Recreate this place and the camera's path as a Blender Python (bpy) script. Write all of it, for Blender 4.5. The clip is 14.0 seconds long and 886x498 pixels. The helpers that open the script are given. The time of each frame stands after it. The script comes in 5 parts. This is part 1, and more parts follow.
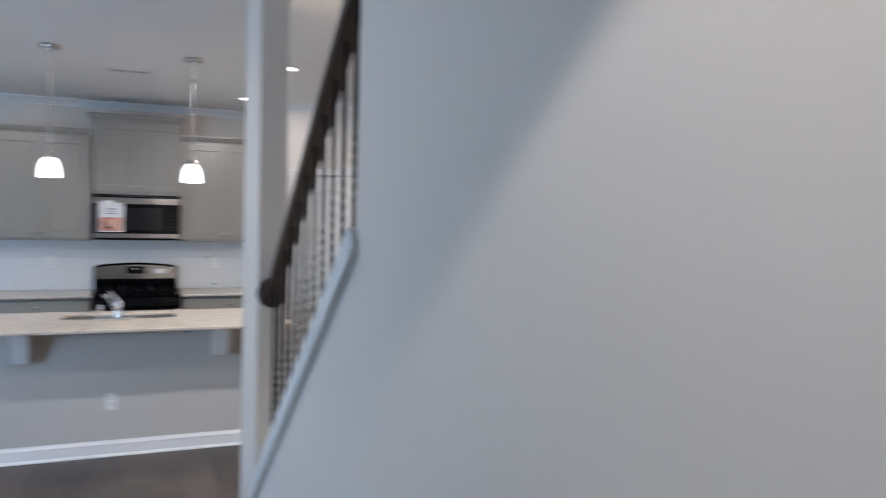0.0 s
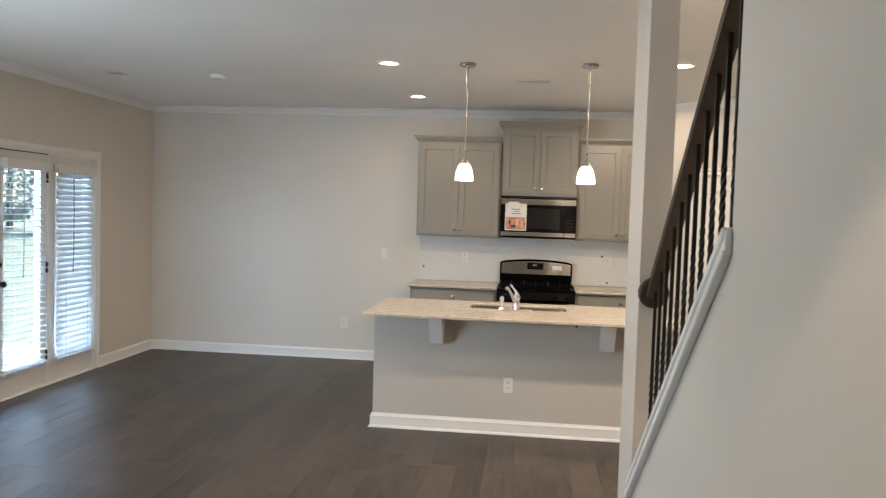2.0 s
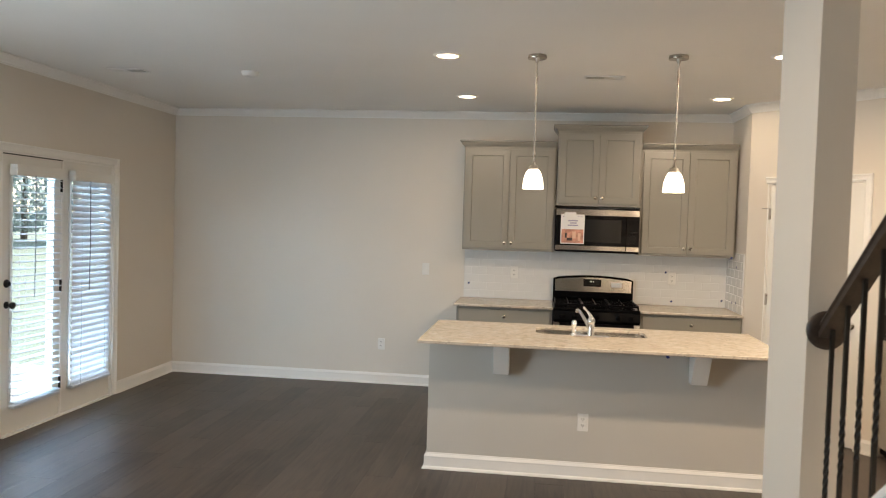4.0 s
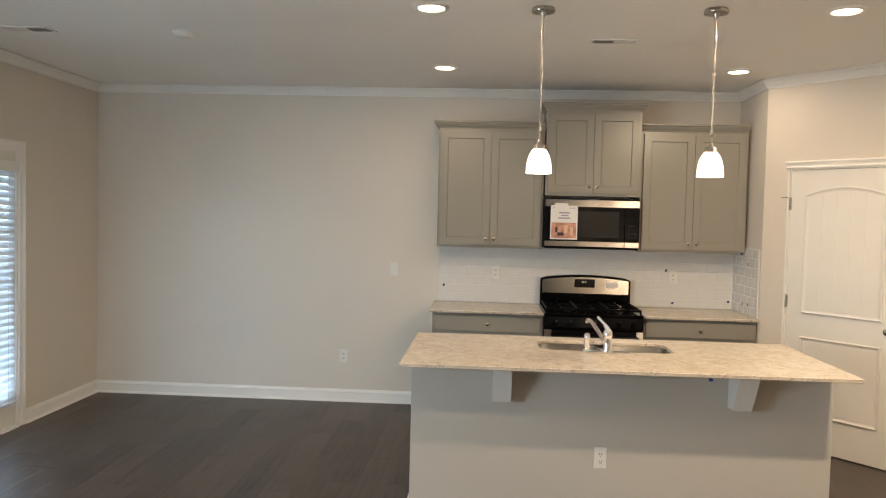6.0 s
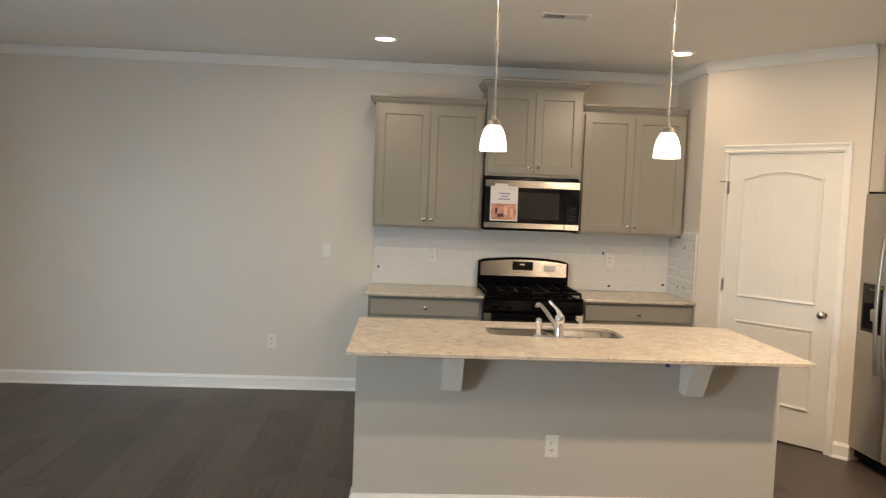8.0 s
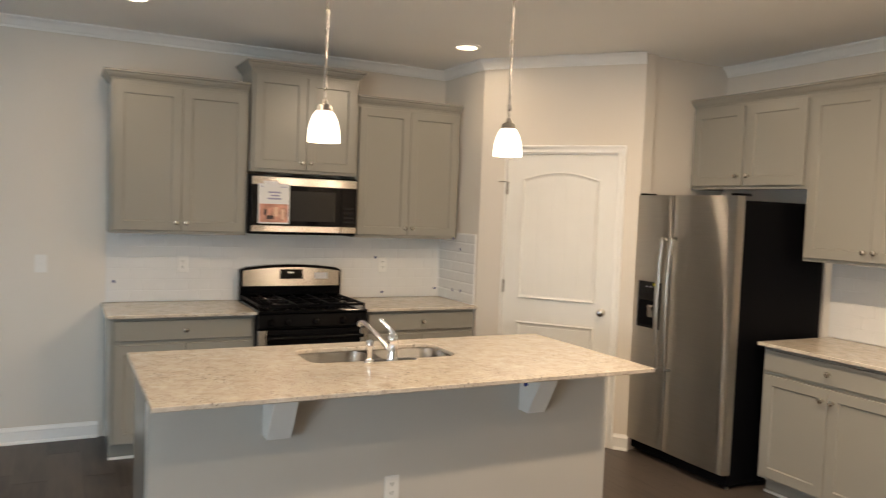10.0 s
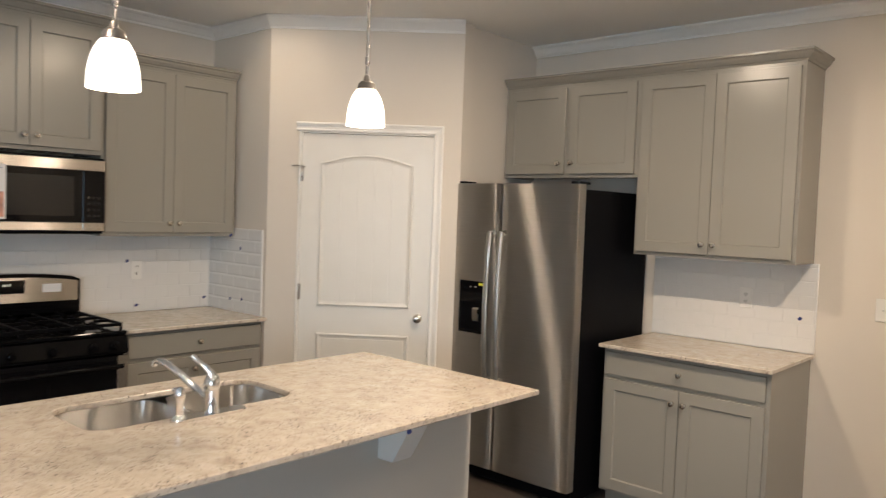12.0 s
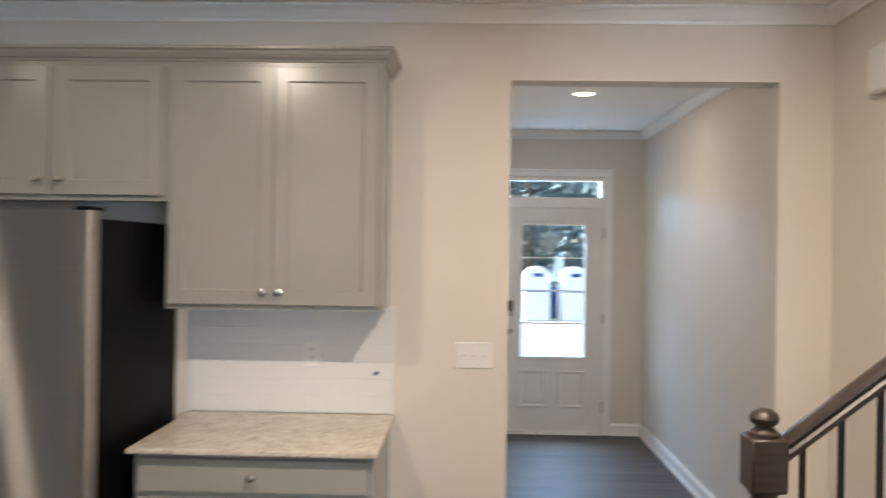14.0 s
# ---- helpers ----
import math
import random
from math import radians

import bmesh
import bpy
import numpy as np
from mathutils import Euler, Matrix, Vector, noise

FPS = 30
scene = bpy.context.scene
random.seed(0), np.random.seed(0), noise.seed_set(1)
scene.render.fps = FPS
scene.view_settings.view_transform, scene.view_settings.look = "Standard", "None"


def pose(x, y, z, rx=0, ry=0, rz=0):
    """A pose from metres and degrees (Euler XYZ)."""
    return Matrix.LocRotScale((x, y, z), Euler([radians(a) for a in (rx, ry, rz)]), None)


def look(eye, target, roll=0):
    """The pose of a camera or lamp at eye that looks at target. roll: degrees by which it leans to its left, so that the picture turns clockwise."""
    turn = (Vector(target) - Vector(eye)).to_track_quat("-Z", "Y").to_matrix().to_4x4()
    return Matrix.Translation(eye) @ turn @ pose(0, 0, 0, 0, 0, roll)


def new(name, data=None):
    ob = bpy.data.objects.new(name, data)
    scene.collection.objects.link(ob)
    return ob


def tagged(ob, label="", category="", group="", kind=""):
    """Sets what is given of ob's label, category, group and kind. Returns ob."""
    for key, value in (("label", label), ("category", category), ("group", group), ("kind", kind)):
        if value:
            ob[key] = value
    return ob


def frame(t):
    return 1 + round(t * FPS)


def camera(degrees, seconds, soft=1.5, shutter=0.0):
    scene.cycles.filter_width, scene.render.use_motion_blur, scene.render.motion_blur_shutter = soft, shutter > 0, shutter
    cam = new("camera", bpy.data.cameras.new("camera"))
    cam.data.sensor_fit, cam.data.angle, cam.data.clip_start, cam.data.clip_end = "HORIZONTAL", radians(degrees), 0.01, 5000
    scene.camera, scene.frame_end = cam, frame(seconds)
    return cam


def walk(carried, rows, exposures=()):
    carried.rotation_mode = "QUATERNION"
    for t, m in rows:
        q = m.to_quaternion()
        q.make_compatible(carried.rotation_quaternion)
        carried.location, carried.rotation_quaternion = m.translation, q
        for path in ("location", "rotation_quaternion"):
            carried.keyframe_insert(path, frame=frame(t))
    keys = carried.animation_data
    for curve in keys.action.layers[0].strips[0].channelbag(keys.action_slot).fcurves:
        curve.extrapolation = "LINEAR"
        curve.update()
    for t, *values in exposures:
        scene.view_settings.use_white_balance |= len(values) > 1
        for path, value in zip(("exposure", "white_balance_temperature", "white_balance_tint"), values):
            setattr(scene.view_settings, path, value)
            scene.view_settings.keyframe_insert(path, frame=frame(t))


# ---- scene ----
cam = camera(60.5, 14.0, soft=1.1, shutter=0.5)
PATH = [
    (0, (-0.117, 0.333, 1.651), (0.67, 2.17, 1.578), 1.3),
    (0.5, (-0.121, 0.325, 1.645), (0.17, 2.302, 1.563), 2.0),
    (1, (-0.072, 0.32, 1.639), (-0.092, 2.317, 1.529), 2.7),
    (1.5, (-0.053, 0.287, 1.643), (-0.197, 2.279, 1.528), 2.2),
    (2, (-0.046, 0.302, 1.645), (-0.267, 2.287, 1.548), 1.8),
    (2.5, (-0.088, 0.398, 1.642), (-0.38, 2.375, 1.556), 1.9),
    (3, (-0.215, 0.539, 1.662), (-0.517, 2.515, 1.593), 2.3),
    (5.5, (-0.731, 1.683, 1.639), (-0.867, 3.676, 1.556), 1.0),
    (6, (-0.784, 1.873, 1.641), (-0.901, 3.867, 1.556), 1.4),
    (6.5, (-0.854, 1.905, 1.631), (-0.931, 3.9, 1.519), 1.3),
    (7, (-0.905, 1.924, 1.633), (-0.933, 3.92, 1.499), 1.2),
    (9.5, (-1.315, 2.633, 1.609), (-0.682, 4.528, 1.527), 2.8),
    (10, (-1.496, 2.872, 1.624), (-0.59, 4.652, 1.52), 2.2),
    (10.5, (-1.503, 3.148, 1.603), (-0.423, 4.828, 1.491), 2.0),
    (11, (-1.478, 3.4, 1.609), (-0.285, 5.001, 1.499), 1.6),
    (11.5, (-1.482, 3.668, 1.583), (-0.138, 5.146, 1.475), 1.8),
    (12, (-1.433, 3.916, 1.591), (0.059, 5.245, 1.496), 2.1),
    (12.5, (-1.244, 4.152, 1.61), (0.349, 5.359, 1.552), 2.7),
    (13, (-1.054, 4.425, 1.615), (0.719, 5.349, 1.59), 3.4),
    (13.5, (-0.841, 4.642, 1.668), (1.089, 5.164, 1.627), 2.5),
    (14, (-0.518, 4.784, 1.655), (1.482, 4.84, 1.655), 0.8),
]
EXPOSURES = [(0.0, 2.0, 5020, 10), (0.5, 2.04, 5500, 10), (1.0, 2.14, 5950, 10), (2.0, 2.17, 6450, 10), (6.5, 2.08, 7000, 10), (10.5, 2.0, 6800, 10), (12.5, 1.88, 6150, 10), (13.4, 1.83, 6000, 10), (14.0, 2.02, 5800, 10)]
walk(cam, [(t, look(eye, target, roll)) for t, eye, target, roll in PATH], EXPOSURES)

# ---- world, sun and lamps ----
world = bpy.data.worlds.new("sky")
scene.world = world
world.use_nodes = True
wn, wl = world.node_tree.nodes, world.node_tree.links
sky = wn.new("ShaderNodeTexSky")
sky.sky_type = "NISHITA"
sky.sun_disc = False
sky.sun_elevation = radians(42)
sky.sun_rotation = radians(1.4)
wn["Background"].inputs[1].default_value = 0.15
wl.new(sky.outputs[0], wn["Background"].inputs[0])

sun = new("sun", bpy.data.lights.new("sun", "SUN"))
sun.data.energy, sun.data.angle, sun.data.color = 3.2, radians(0.5), (1.0, 0.95, 0.87)
sun.matrix_world = look((0.5, 20, 18.5), (0, 0, 0.5))

WARM = (1.0, 0.78, 0.57)
DAY = (0.72, 0.86, 1.0)
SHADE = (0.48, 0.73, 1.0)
CAN_W, BACK_W, LIVING_W, PENDANT_W, WEST_W = 3.3, 0.85, 6.2, 0.5, 24.0
PATIO_W, SIDE_W, GROUND_FILL_W, FRONT_W = 14.0, 40.0, 50.0, 70.0
CEIL = 2.735


def can_lamp(x, y, watts=CAN_W, z=CEIL):
    lamp = new("can_lamp", bpy.data.lights.new("can_lamp", "AREA"))
    d = lamp.data
    d.energy, d.color, d.shape, d.size = watts, WARM, "DISK", 0.13
    lamp.matrix_world = look((x, y, z - 0.012), (x, y, 0))


def standin_lamp(eye, target, w, h, watts, tint=DAY):
    """An added area lamp that stands in for daylight in or outside an opening."""
    lamp = new("daylight_standin", bpy.data.lights.new("daylight_standin", "AREA"))
    d = lamp.data
    d.shape, d.size, d.size_y, d.energy, d.color = "RECTANGLE", w, h, watts, tint
    lamp.matrix_world = look(eye, target)


# lamp in an added, unseen window; brightens the ceiling and north wall
standin_lamp((-4.31, 2.2, 1.45), (-2.4, 5.6, 2.9), 1.6, 1.15, WEST_W)
standin_lamp((-5.3, 6.6, 2.9), (-3.6, 6.6, 0.9), 2.2, 1.2, PATIO_W, SHADE)
# added lamp on the ground, out of view, aimed up to brighten the ceiling
standin_lamp((-4.72, 6.6, -0.03), (-3.6, 6.6, 2.6), 1.6, 0.55, GROUND_FILL_W, SHADE)
# added lamp outside, out of the doors' view, to brighten the north wall
standin_lamp((-5.6, 4.9, 1.5), (-3.2, 7.3, 1.6), 1.5, 2.0, SIDE_W, SHADE)
standin_lamp((7.4, 3.98, 2.75), (6.0, 3.98, 0.9), 1.4, 1.0, FRONT_W, SHADE)
CANS = [(-1.11, 5.885), (-1.13, 7.48), (0.98, 7.49), (1.0, 5.886)]
# the second one is unseen, an added light at a guessed place
LIVING_CANS = [(1.04, 4.26), (-1.1, 3.5)]
STAIR_CAN = (-0.19, 0.58)
HALL_CANS = [(4.70, 3.98)]
for cx, cy in CANS + HALL_CANS:
    can_lamp(cx, cy, BACK_W if cy > 7 else CAN_W * (1.9 if cx == 1.0 else 0.7))
for cx, cy in LIVING_CANS:
    can_lamp(cx, cy, LIVING_W * (0.75 if cx < 0 else 2.0))
spot = new("can_lamp", bpy.data.lights.new("can_lamp", "SPOT"))
spot.data.energy, spot.data.color, spot.data.spot_size, spot.data.spot_blend, spot.data.shadow_soft_size = 12.5, WARM, radians(96), 0.14, 0.04
spot.matrix_world = look((*STAIR_CAN, CEIL - 0.02), (*STAIR_CAN, 0))


# ---- materials ----
def material(name, base, rough=0.5, metal=0.0, vary=0.06, scale=6.0, bump=0.0, bump_scale=60.0, spec=0.5, coat=0.0, stretch=None):
    m = bpy.data.materials.new(name)
    m.use_nodes = True
    n, l = m.node_tree.nodes, m.node_tree.links
    b = n["Principled BSDF"]
    b.inputs["Roughness"].default_value = rough
    b.inputs["Metallic"].default_value = metal
    b.inputs["Specular IOR Level"].default_value = spec
    b.inputs["Coat Weight"].default_value = coat
    tc = n.new("ShaderNodeTexCoord")
    src = tc.outputs["Object"]
    if stretch:
        mp = n.new("ShaderNodeMapping")
        mp.inputs["Scale"].default_value = stretch
        l.new(src, mp.inputs["Vector"])
        src = mp.outputs[0]
    no = n.new("ShaderNodeTexNoise")
    no.inputs["Scale"].default_value = scale
    no.inputs["Detail"].default_value = 5.0
    l.new(src, no.inputs["Vector"])
    r = n.new("ShaderNodeValToRGB")
    r.color_ramp.elements[0].position, r.color_ramp.elements[1].position = 0.3, 0.7
    r.color_ramp.elements[0].color = (*[c * (1 - vary) for c in base], 1)
    r.color_ramp.elements[1].color = (*[min(1, c * (1 + vary)) for c in base], 1)
    l.new(no.outputs["Fac"], r.inputs[0])
    l.new(r.outputs[0], b.inputs["Base Color"])
    rr = n.new("ShaderNodeMapRange")
    rr.inputs["To Min"].default_value, rr.inputs["To Max"].default_value = max(0.02, rough * 0.85), min(1, rough * 1.15)
    l.new(no.outputs["Fac"], rr.inputs["Value"])
    l.new(rr.outputs[0], b.inputs["Roughness"])
    if bump:
        n2 = n.new("ShaderNodeTexNoise")
        n2.inputs["Scale"].default_value = bump_scale
        n2.inputs["Detail"].default_value = 3.0
        l.new(src, n2.inputs["Vector"])
        bp = n.new("ShaderNodeBump")
        bp.inputs["Strength"].default_value = bump
        bp.inputs["Distance"].default_value = 0.002
        l.new(n2.outputs["Fac"], bp.inputs["Height"])
        l.new(bp.outputs[0], b.inputs["Normal"])
    return m


def glowing(name, color, strength):
    m = bpy.data.materials.new(name)
    m.use_nodes = True
    b = m.node_tree.nodes["Principled BSDF"]
    b.inputs["Base Color"].default_value = (0.85, 0.83, 0.78, 1)
    b.inputs["Roughness"].default_value = 0.25
    b.inputs["Emission Color"].default_value = (*color, 1)
    b.inputs["Emission Strength"].default_value = strength
    return m


def glass_material(name):
    m = bpy.data.materials.new(name)
    m.use_nodes = True
    n, l = m.node_tree.nodes, m.node_tree.links
    n.remove(n["Principled BSDF"])
    tr, gl, mix = n.new("ShaderNodeBsdfTransparent"), n.new("ShaderNodeBsdfGlossy"), n.new("ShaderNodeMixShader")
    tr.inputs[0].default_value = (0.97, 0.985, 0.98, 1)
    gl.inputs["Roughness"].default_value = 0.02
    mix.inputs[0].default_value = 0.05
    l.new(tr.outputs[0], mix.inputs[1])
    l.new(gl.outputs[0], mix.inputs[2])
    l.new(mix.outputs[0], n["Material Output"].inputs[0])
    return m


def plank_material(name, dark, light):
    """Vinyl plank: grain drawn out along the board, each board a little different."""
    m = bpy.data.materials.new(name)
    m.use_nodes = True
    n, l = m.node_tree.nodes, m.node_tree.links
    b = n["Principled BSDF"]
    tc, info = n.new("ShaderNodeTexCoord"), n.new("ShaderNodeObjectInfo")
    off = n.new("ShaderNodeVectorMath")
    off.operation = "MULTIPLY_ADD"
    l.new(info.outputs["Random"], off.inputs[0])
    off.inputs[1].default_value = (37.0, 53.0, 11.0)
    l.new(tc.outputs["Object"], off.inputs[2])
    mp = n.new("ShaderNodeMapping")
    mp.inputs["Scale"].default_value = (26.0, 1.7, 1.0)
    l.new(off.outputs[0], mp.inputs["Vector"])
    g1, g2 = n.new("ShaderNodeTexNoise"), n.new("ShaderNodeTexNoise")
    g1.inputs["Scale"].default_value, g1.inputs["Detail"].default_value, g1.inputs["Distortion"].default_value = 1.6, 8.0, 0.6
    g2.inputs["Scale"].default_value, g2.inputs["Detail"].default_value = 2.2, 3.0
    l.new(mp.outputs[0], g1.inputs["Vector"])
    l.new(off.outputs[0], g2.inputs["Vector"])
    add = n.new("ShaderNodeMath")
    add.operation = "MULTIPLY_ADD"
    l.new(g2.outputs["Fac"], add.inputs[0])
    add.inputs[1].default_value = 0.45
    l.new(g1.outputs["Fac"], add.inputs[2])
    add2 = n.new("ShaderNodeMath")
    add2.operation = "MULTIPLY_ADD"
    l.new(info.outputs["Random"], add2.inputs[0])
    add2.inputs[1].default_value = 0.22
    l.new(add.outputs[0], add2.inputs[2])
    r = n.new("ShaderNodeValToRGB")
    r.color_ramp.elements[0].position, r.color_ramp.elements[1].position = 0.52, 1.05
    r.color_ramp.elements[0].color, r.color_ramp.elements[1].color = (*dark, 1), (*light, 1)
    l.new(add2.outputs[0], r.inputs[0])
    l.new(r.outputs[0], b.inputs["Base Color"])
    rr = n.new("ShaderNodeMapRange")
    rr.inputs["To Min"].default_value, rr.inputs["To Max"].default_value = 0.36, 0.5
    l.new(g1.outputs["Fac"], rr.inputs["Value"])
    l.new(rr.outputs[0], b.inputs["Roughness"])
    bp = n.new("ShaderNodeBump")
    bp.inputs["Strength"].default_value, bp.inputs["Distance"].default_value = 0.25, 0.0012
    l.new(g1.outputs["Fac"], bp.inputs["Height"])
    l.new(bp.outputs[0], b.inputs["Normal"])
    return m


def granite_material(name):
    m = bpy.data.materials.new(name)
    m.use_nodes = True
    n, l = m.node_tree.nodes, m.node_tree.links
    b = n["Principled BSDF"]
    b.inputs["Roughness"].default_value = 0.19
    tc = n.new("ShaderNodeTexCoord")

    def noise_ramp(scale, stops, detail=4.0, dist=0.0, stretch=(1, 1, 1)):
        mp = n.new("ShaderNodeMapping")
        mp.inputs["Scale"].default_value = stretch
        mp.inputs["Rotation"].default_value = (0, 0, 0.35)
        l.new(tc.outputs["Object"], mp.inputs["Vector"])
        t = n.new("ShaderNodeTexNoise")
        t.inputs["Scale"].default_value, t.inputs["Detail"].default_value, t.inputs["Distortion"].default_value = scale, detail, dist
        l.new(mp.outputs[0], t.inputs["Vector"])
        r = n.new("ShaderNodeValToRGB")
        while len(r.color_ramp.elements) < len(stops):
            r.color_ramp.elements.new(0.5)
        for e, (p, c) in zip(r.color_ramp.elements, stops):
            e.position, e.color = p, (*c, 1)
        l.new(t.outputs["Fac"], r.inputs[0])
        return r.outputs[0]

    base = noise_ramp(20, [(0.28, (0.46, 0.39, 0.315)), (0.43, (0.56, 0.49, 0.405)), (0.58, (0.60, 0.535, 0.45)), (0.75, (0.65, 0.60, 0.53))], 8, 0.5)
    flow = noise_ramp(70, [(0.37, (1, 1, 1)), (0.45, (0, 0, 0))], 5, 0.5, (0.9, 1.05, 1))
    dark = noise_ramp(115, [(0.355, (1, 1, 1)), (0.385, (0, 0, 0))], 3, 0.4, (0.9, 1.05, 1))
    gate = noise_ramp(9, [(0.40, (0.2, 0.2, 0.2)), (0.62, (1, 1, 1))], 4, 0.6)

    def over(a, fac, colour, amount):
        mx = n.new("ShaderNodeMix")
        mx.data_type = "RGBA"
        mul = n.new("ShaderNodeMath")
        mul.operation = "MULTIPLY"
        l.new(fac, mul.inputs[0])
        g = n.new("ShaderNodeMath")
        g.operation = "MULTIPLY"
        l.new(gate, g.inputs[0])
        g.inputs[1].default_value = amount
        l.new(g.outputs[0], mul.inputs[1])
        l.new(mul.outputs[0], mx.inputs[0])
        l.new(a, mx.inputs[6])
        mx.inputs[7].default_value = (*colour, 1)
        return mx.outputs[2]

    c = over(base, flow, (0.30, 0.245, 0.21), 0.6)
    c = over(c, dark, (0.06, 0.045, 0.038), 1.0)
    l.new(c, b.inputs["Base Color"])
    return m


def steel_material(name, base, rough, stretch):
    """Brushed steel: fine scratches in one direction, which draw reflections out upright."""
    m = material(name, base, rough, 1.0, 0.008, 3.0, 0.001, 14.0, stretch=stretch)
    n, l = m.node_tree.nodes, m.node_tree.links
    b = n["Principled BSDF"]
    tg = n.new("ShaderNodeTangent")
    tg.direction_type, tg.axis = "RADIAL", "Z"
    l.new(tg.outputs[0], b.inputs["Tangent"])
    b.inputs["Anisotropic"].default_value = 1.0
    b.inputs["Anisotropic Rotation"].default_value = 0.25
    return m


def brushed_material(name, base, rough):
    """Steel brushed sideways: reflections stay narrow across and run far up and down."""
    m = material(name, base, rough, 1.0, 0.03, 5.0, stretch=(1, 1, 40))
    n, l = m.node_tree.nodes, m.node_tree.links
    gl, tg = n.new("ShaderNodeBsdfAnisotropic"), n.new("ShaderNodeTangent")
    gl.inputs["Roughness"].default_value, gl.inputs["Anisotropy"].default_value = rough, 0.87
    tg.direction_type, tg.axis = "RADIAL", "Z"
    l.new(tg.outputs[0], gl.inputs["Tangent"])
    l.new(n["Principled BSDF"].inputs["Base Color"].links[0].from_socket, gl.inputs["Color"])
    l.new(gl.outputs[0], n["Material Output"].inputs[0])
    n.remove(n["Principled BSDF"])
    return m


WALL = material("wall_paint", (0.70, 0.65, 0.58), 0.55, vary=0.02, scale=1.3, bump=0.12, bump_scale=240)
CEILING = material("ceiling_paint", (0.88, 0.87, 0.84), 0.85, vary=0.02, scale=1.1, bump=0.15, bump_scale=160)
TRIM = material("white_trim_paint", (0.86, 0.85, 0.82), 0.32, vary=0.02, scale=3)
DOORW = material("white_door_paint", (0.78, 0.77, 0.73), 0.36, vary=0.02, scale=4, bump=0.06, bump_scale=120)
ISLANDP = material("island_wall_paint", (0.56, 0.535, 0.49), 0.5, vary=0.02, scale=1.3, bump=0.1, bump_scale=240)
CABINET = material("greige_cabinet_paint", (0.30, 0.285, 0.252), 0.235, vary=0.012, scale=0.6, spec=0.6)
GRANITE = granite_material("speckled_granite")
TILE = material("white_glazed_tile", (0.74, 0.735, 0.72), 0.06, vary=0.02, scale=9, bump=0.03, bump_scale=14)
GROUT = material("white_grout", (0.77, 0.765, 0.75), 0.5, vary=0.02, scale=60, bump=0.1, bump_scale=200)
SATIN = material("satin_steel", (0.52, 0.50, 0.47), 0.30, 1.0, 0.03, 12)
STEEL = steel_material("brushed_steel", (0.64, 0.61, 0.57), 0.25, (1, 1, 60))
STEEL_V = brushed_material("brushed_steel_upright", (0.72, 0.69, 0.65), 0.4)
KNOB = material("bright_nickel", (0.66, 0.62, 0.56), 0.14, 1.0, 0.02, 20)
SINK = steel_material("sink_steel", (0.62, 0.60, 0.57), 0.26, (1, 1, 30))
NICKEL = material("satin_nickel", (0.46, 0.43, 0.39), 0.28, 1.0, 0.04, 20)
CHROME = material("polished_chrome", (0.86, 0.86, 0.87), 0.06, 1.0, 0.01, 20)
BLACK = material("black_enamel", (0.004, 0.004, 0.0045), 0.08, vary=0.1, scale=10, spec=0.13)
BLACKM = material("black_textured_metal", (0.004, 0.004, 0.005), 0.42, vary=0.1, scale=2, spec=0.04)
GLASSB = material("black_glass", (0.005, 0.005, 0.006), 0.05, vary=0.05, scale=5, spec=0.25)
WINDOWB = material("oven_window", (0.016, 0.016, 0.017), 0.12, vary=0.1, scale=200)
IRON = material("black_iron", (0.006, 0.006, 0.006), 0.45, 0.0, 0.15, 30, spec=0.3)
RAILW = material("espresso_stained_wood", (0.035, 0.024, 0.018), 0.38, vary=0.35, scale=7, bump=0.15, bump_scale=50, stretch=(9, 1, 9))
PLASTIC = material("white_plastic", (0.78, 0.77, 0.74), 0.35, vary=0.01)
SLOT = material("dark_slot", (0.03, 0.03, 0.03), 0.6)
BLIND = material("white_slat", (0.68, 0.70, 0.73), 0.42, vary=0.02, scale=8)
bn, bl = BLIND.node_tree.nodes, BLIND.node_tree.links
bt, bx = bn.new("ShaderNodeBsdfTranslucent"), bn.new("ShaderNodeMixShader")
bt.inputs[0].default_value = (0.80, 0.83, 0.86, 1)
bx.inputs[0].default_value = 0.26
bl.new(bn["Principled BSDF"].outputs[0], bx.inputs[1])
bl.new(bt.outputs[0], bx.inputs[2])
bl.new(bx.outputs[0], bn["Material Output"].inputs[0])
TAPE = material("blue_tape", (0.015, 0.03, 0.15), 0.7, vary=0.15, scale=60)
PAPER = material("white_paper", (0.78, 0.77, 0.76), 0.6, vary=0.02)
PHOTO = material("printed_photo", (0.55, 0.27, 0.20), 0.35, vary=0.45, scale=22)
INK = material("printed_ink", (0.36, 0.34, 0.46), 0.6)
PLANK = plank_material("grey_brown_vinyl_plank", (0.022, 0.0175, 0.0148), (0.092, 0.074, 0.062))
UNDER = material("floor_underlay", (0.02, 0.017, 0.014), 0.8)
TREAD = material("stair_carpet", (0.36, 0.32, 0.27), 0.95, vary=0.12, scale=120, bump=0.5, bump_scale=400)
GLOW_CAN = glowing("lit_lens", (1.0, 0.80, 0.56), 3.0)
GLOW_SHADE = glowing("lit_frosted_glass", (1.0, 0.87, 0.70), 0.9)
GLASS = glass_material("clear_glass")
DIGITS = glowing("pale_display_digits", (0.75, 0.85, 0.6), 0.1)
GRASS = material("lawn", (0.11, 0.145, 0.10), 0.9, vary=0.22, scale=3, bump=0.6, bump_scale=40)
CONCRETE = material("concrete", (0.32, 0.31, 0.29), 0.85, vary=0.1, scale=4, bump=0.2)
LEAF = material("leaves", (0.15, 0.19, 0.19), 0.7, vary=0.4, scale=2)
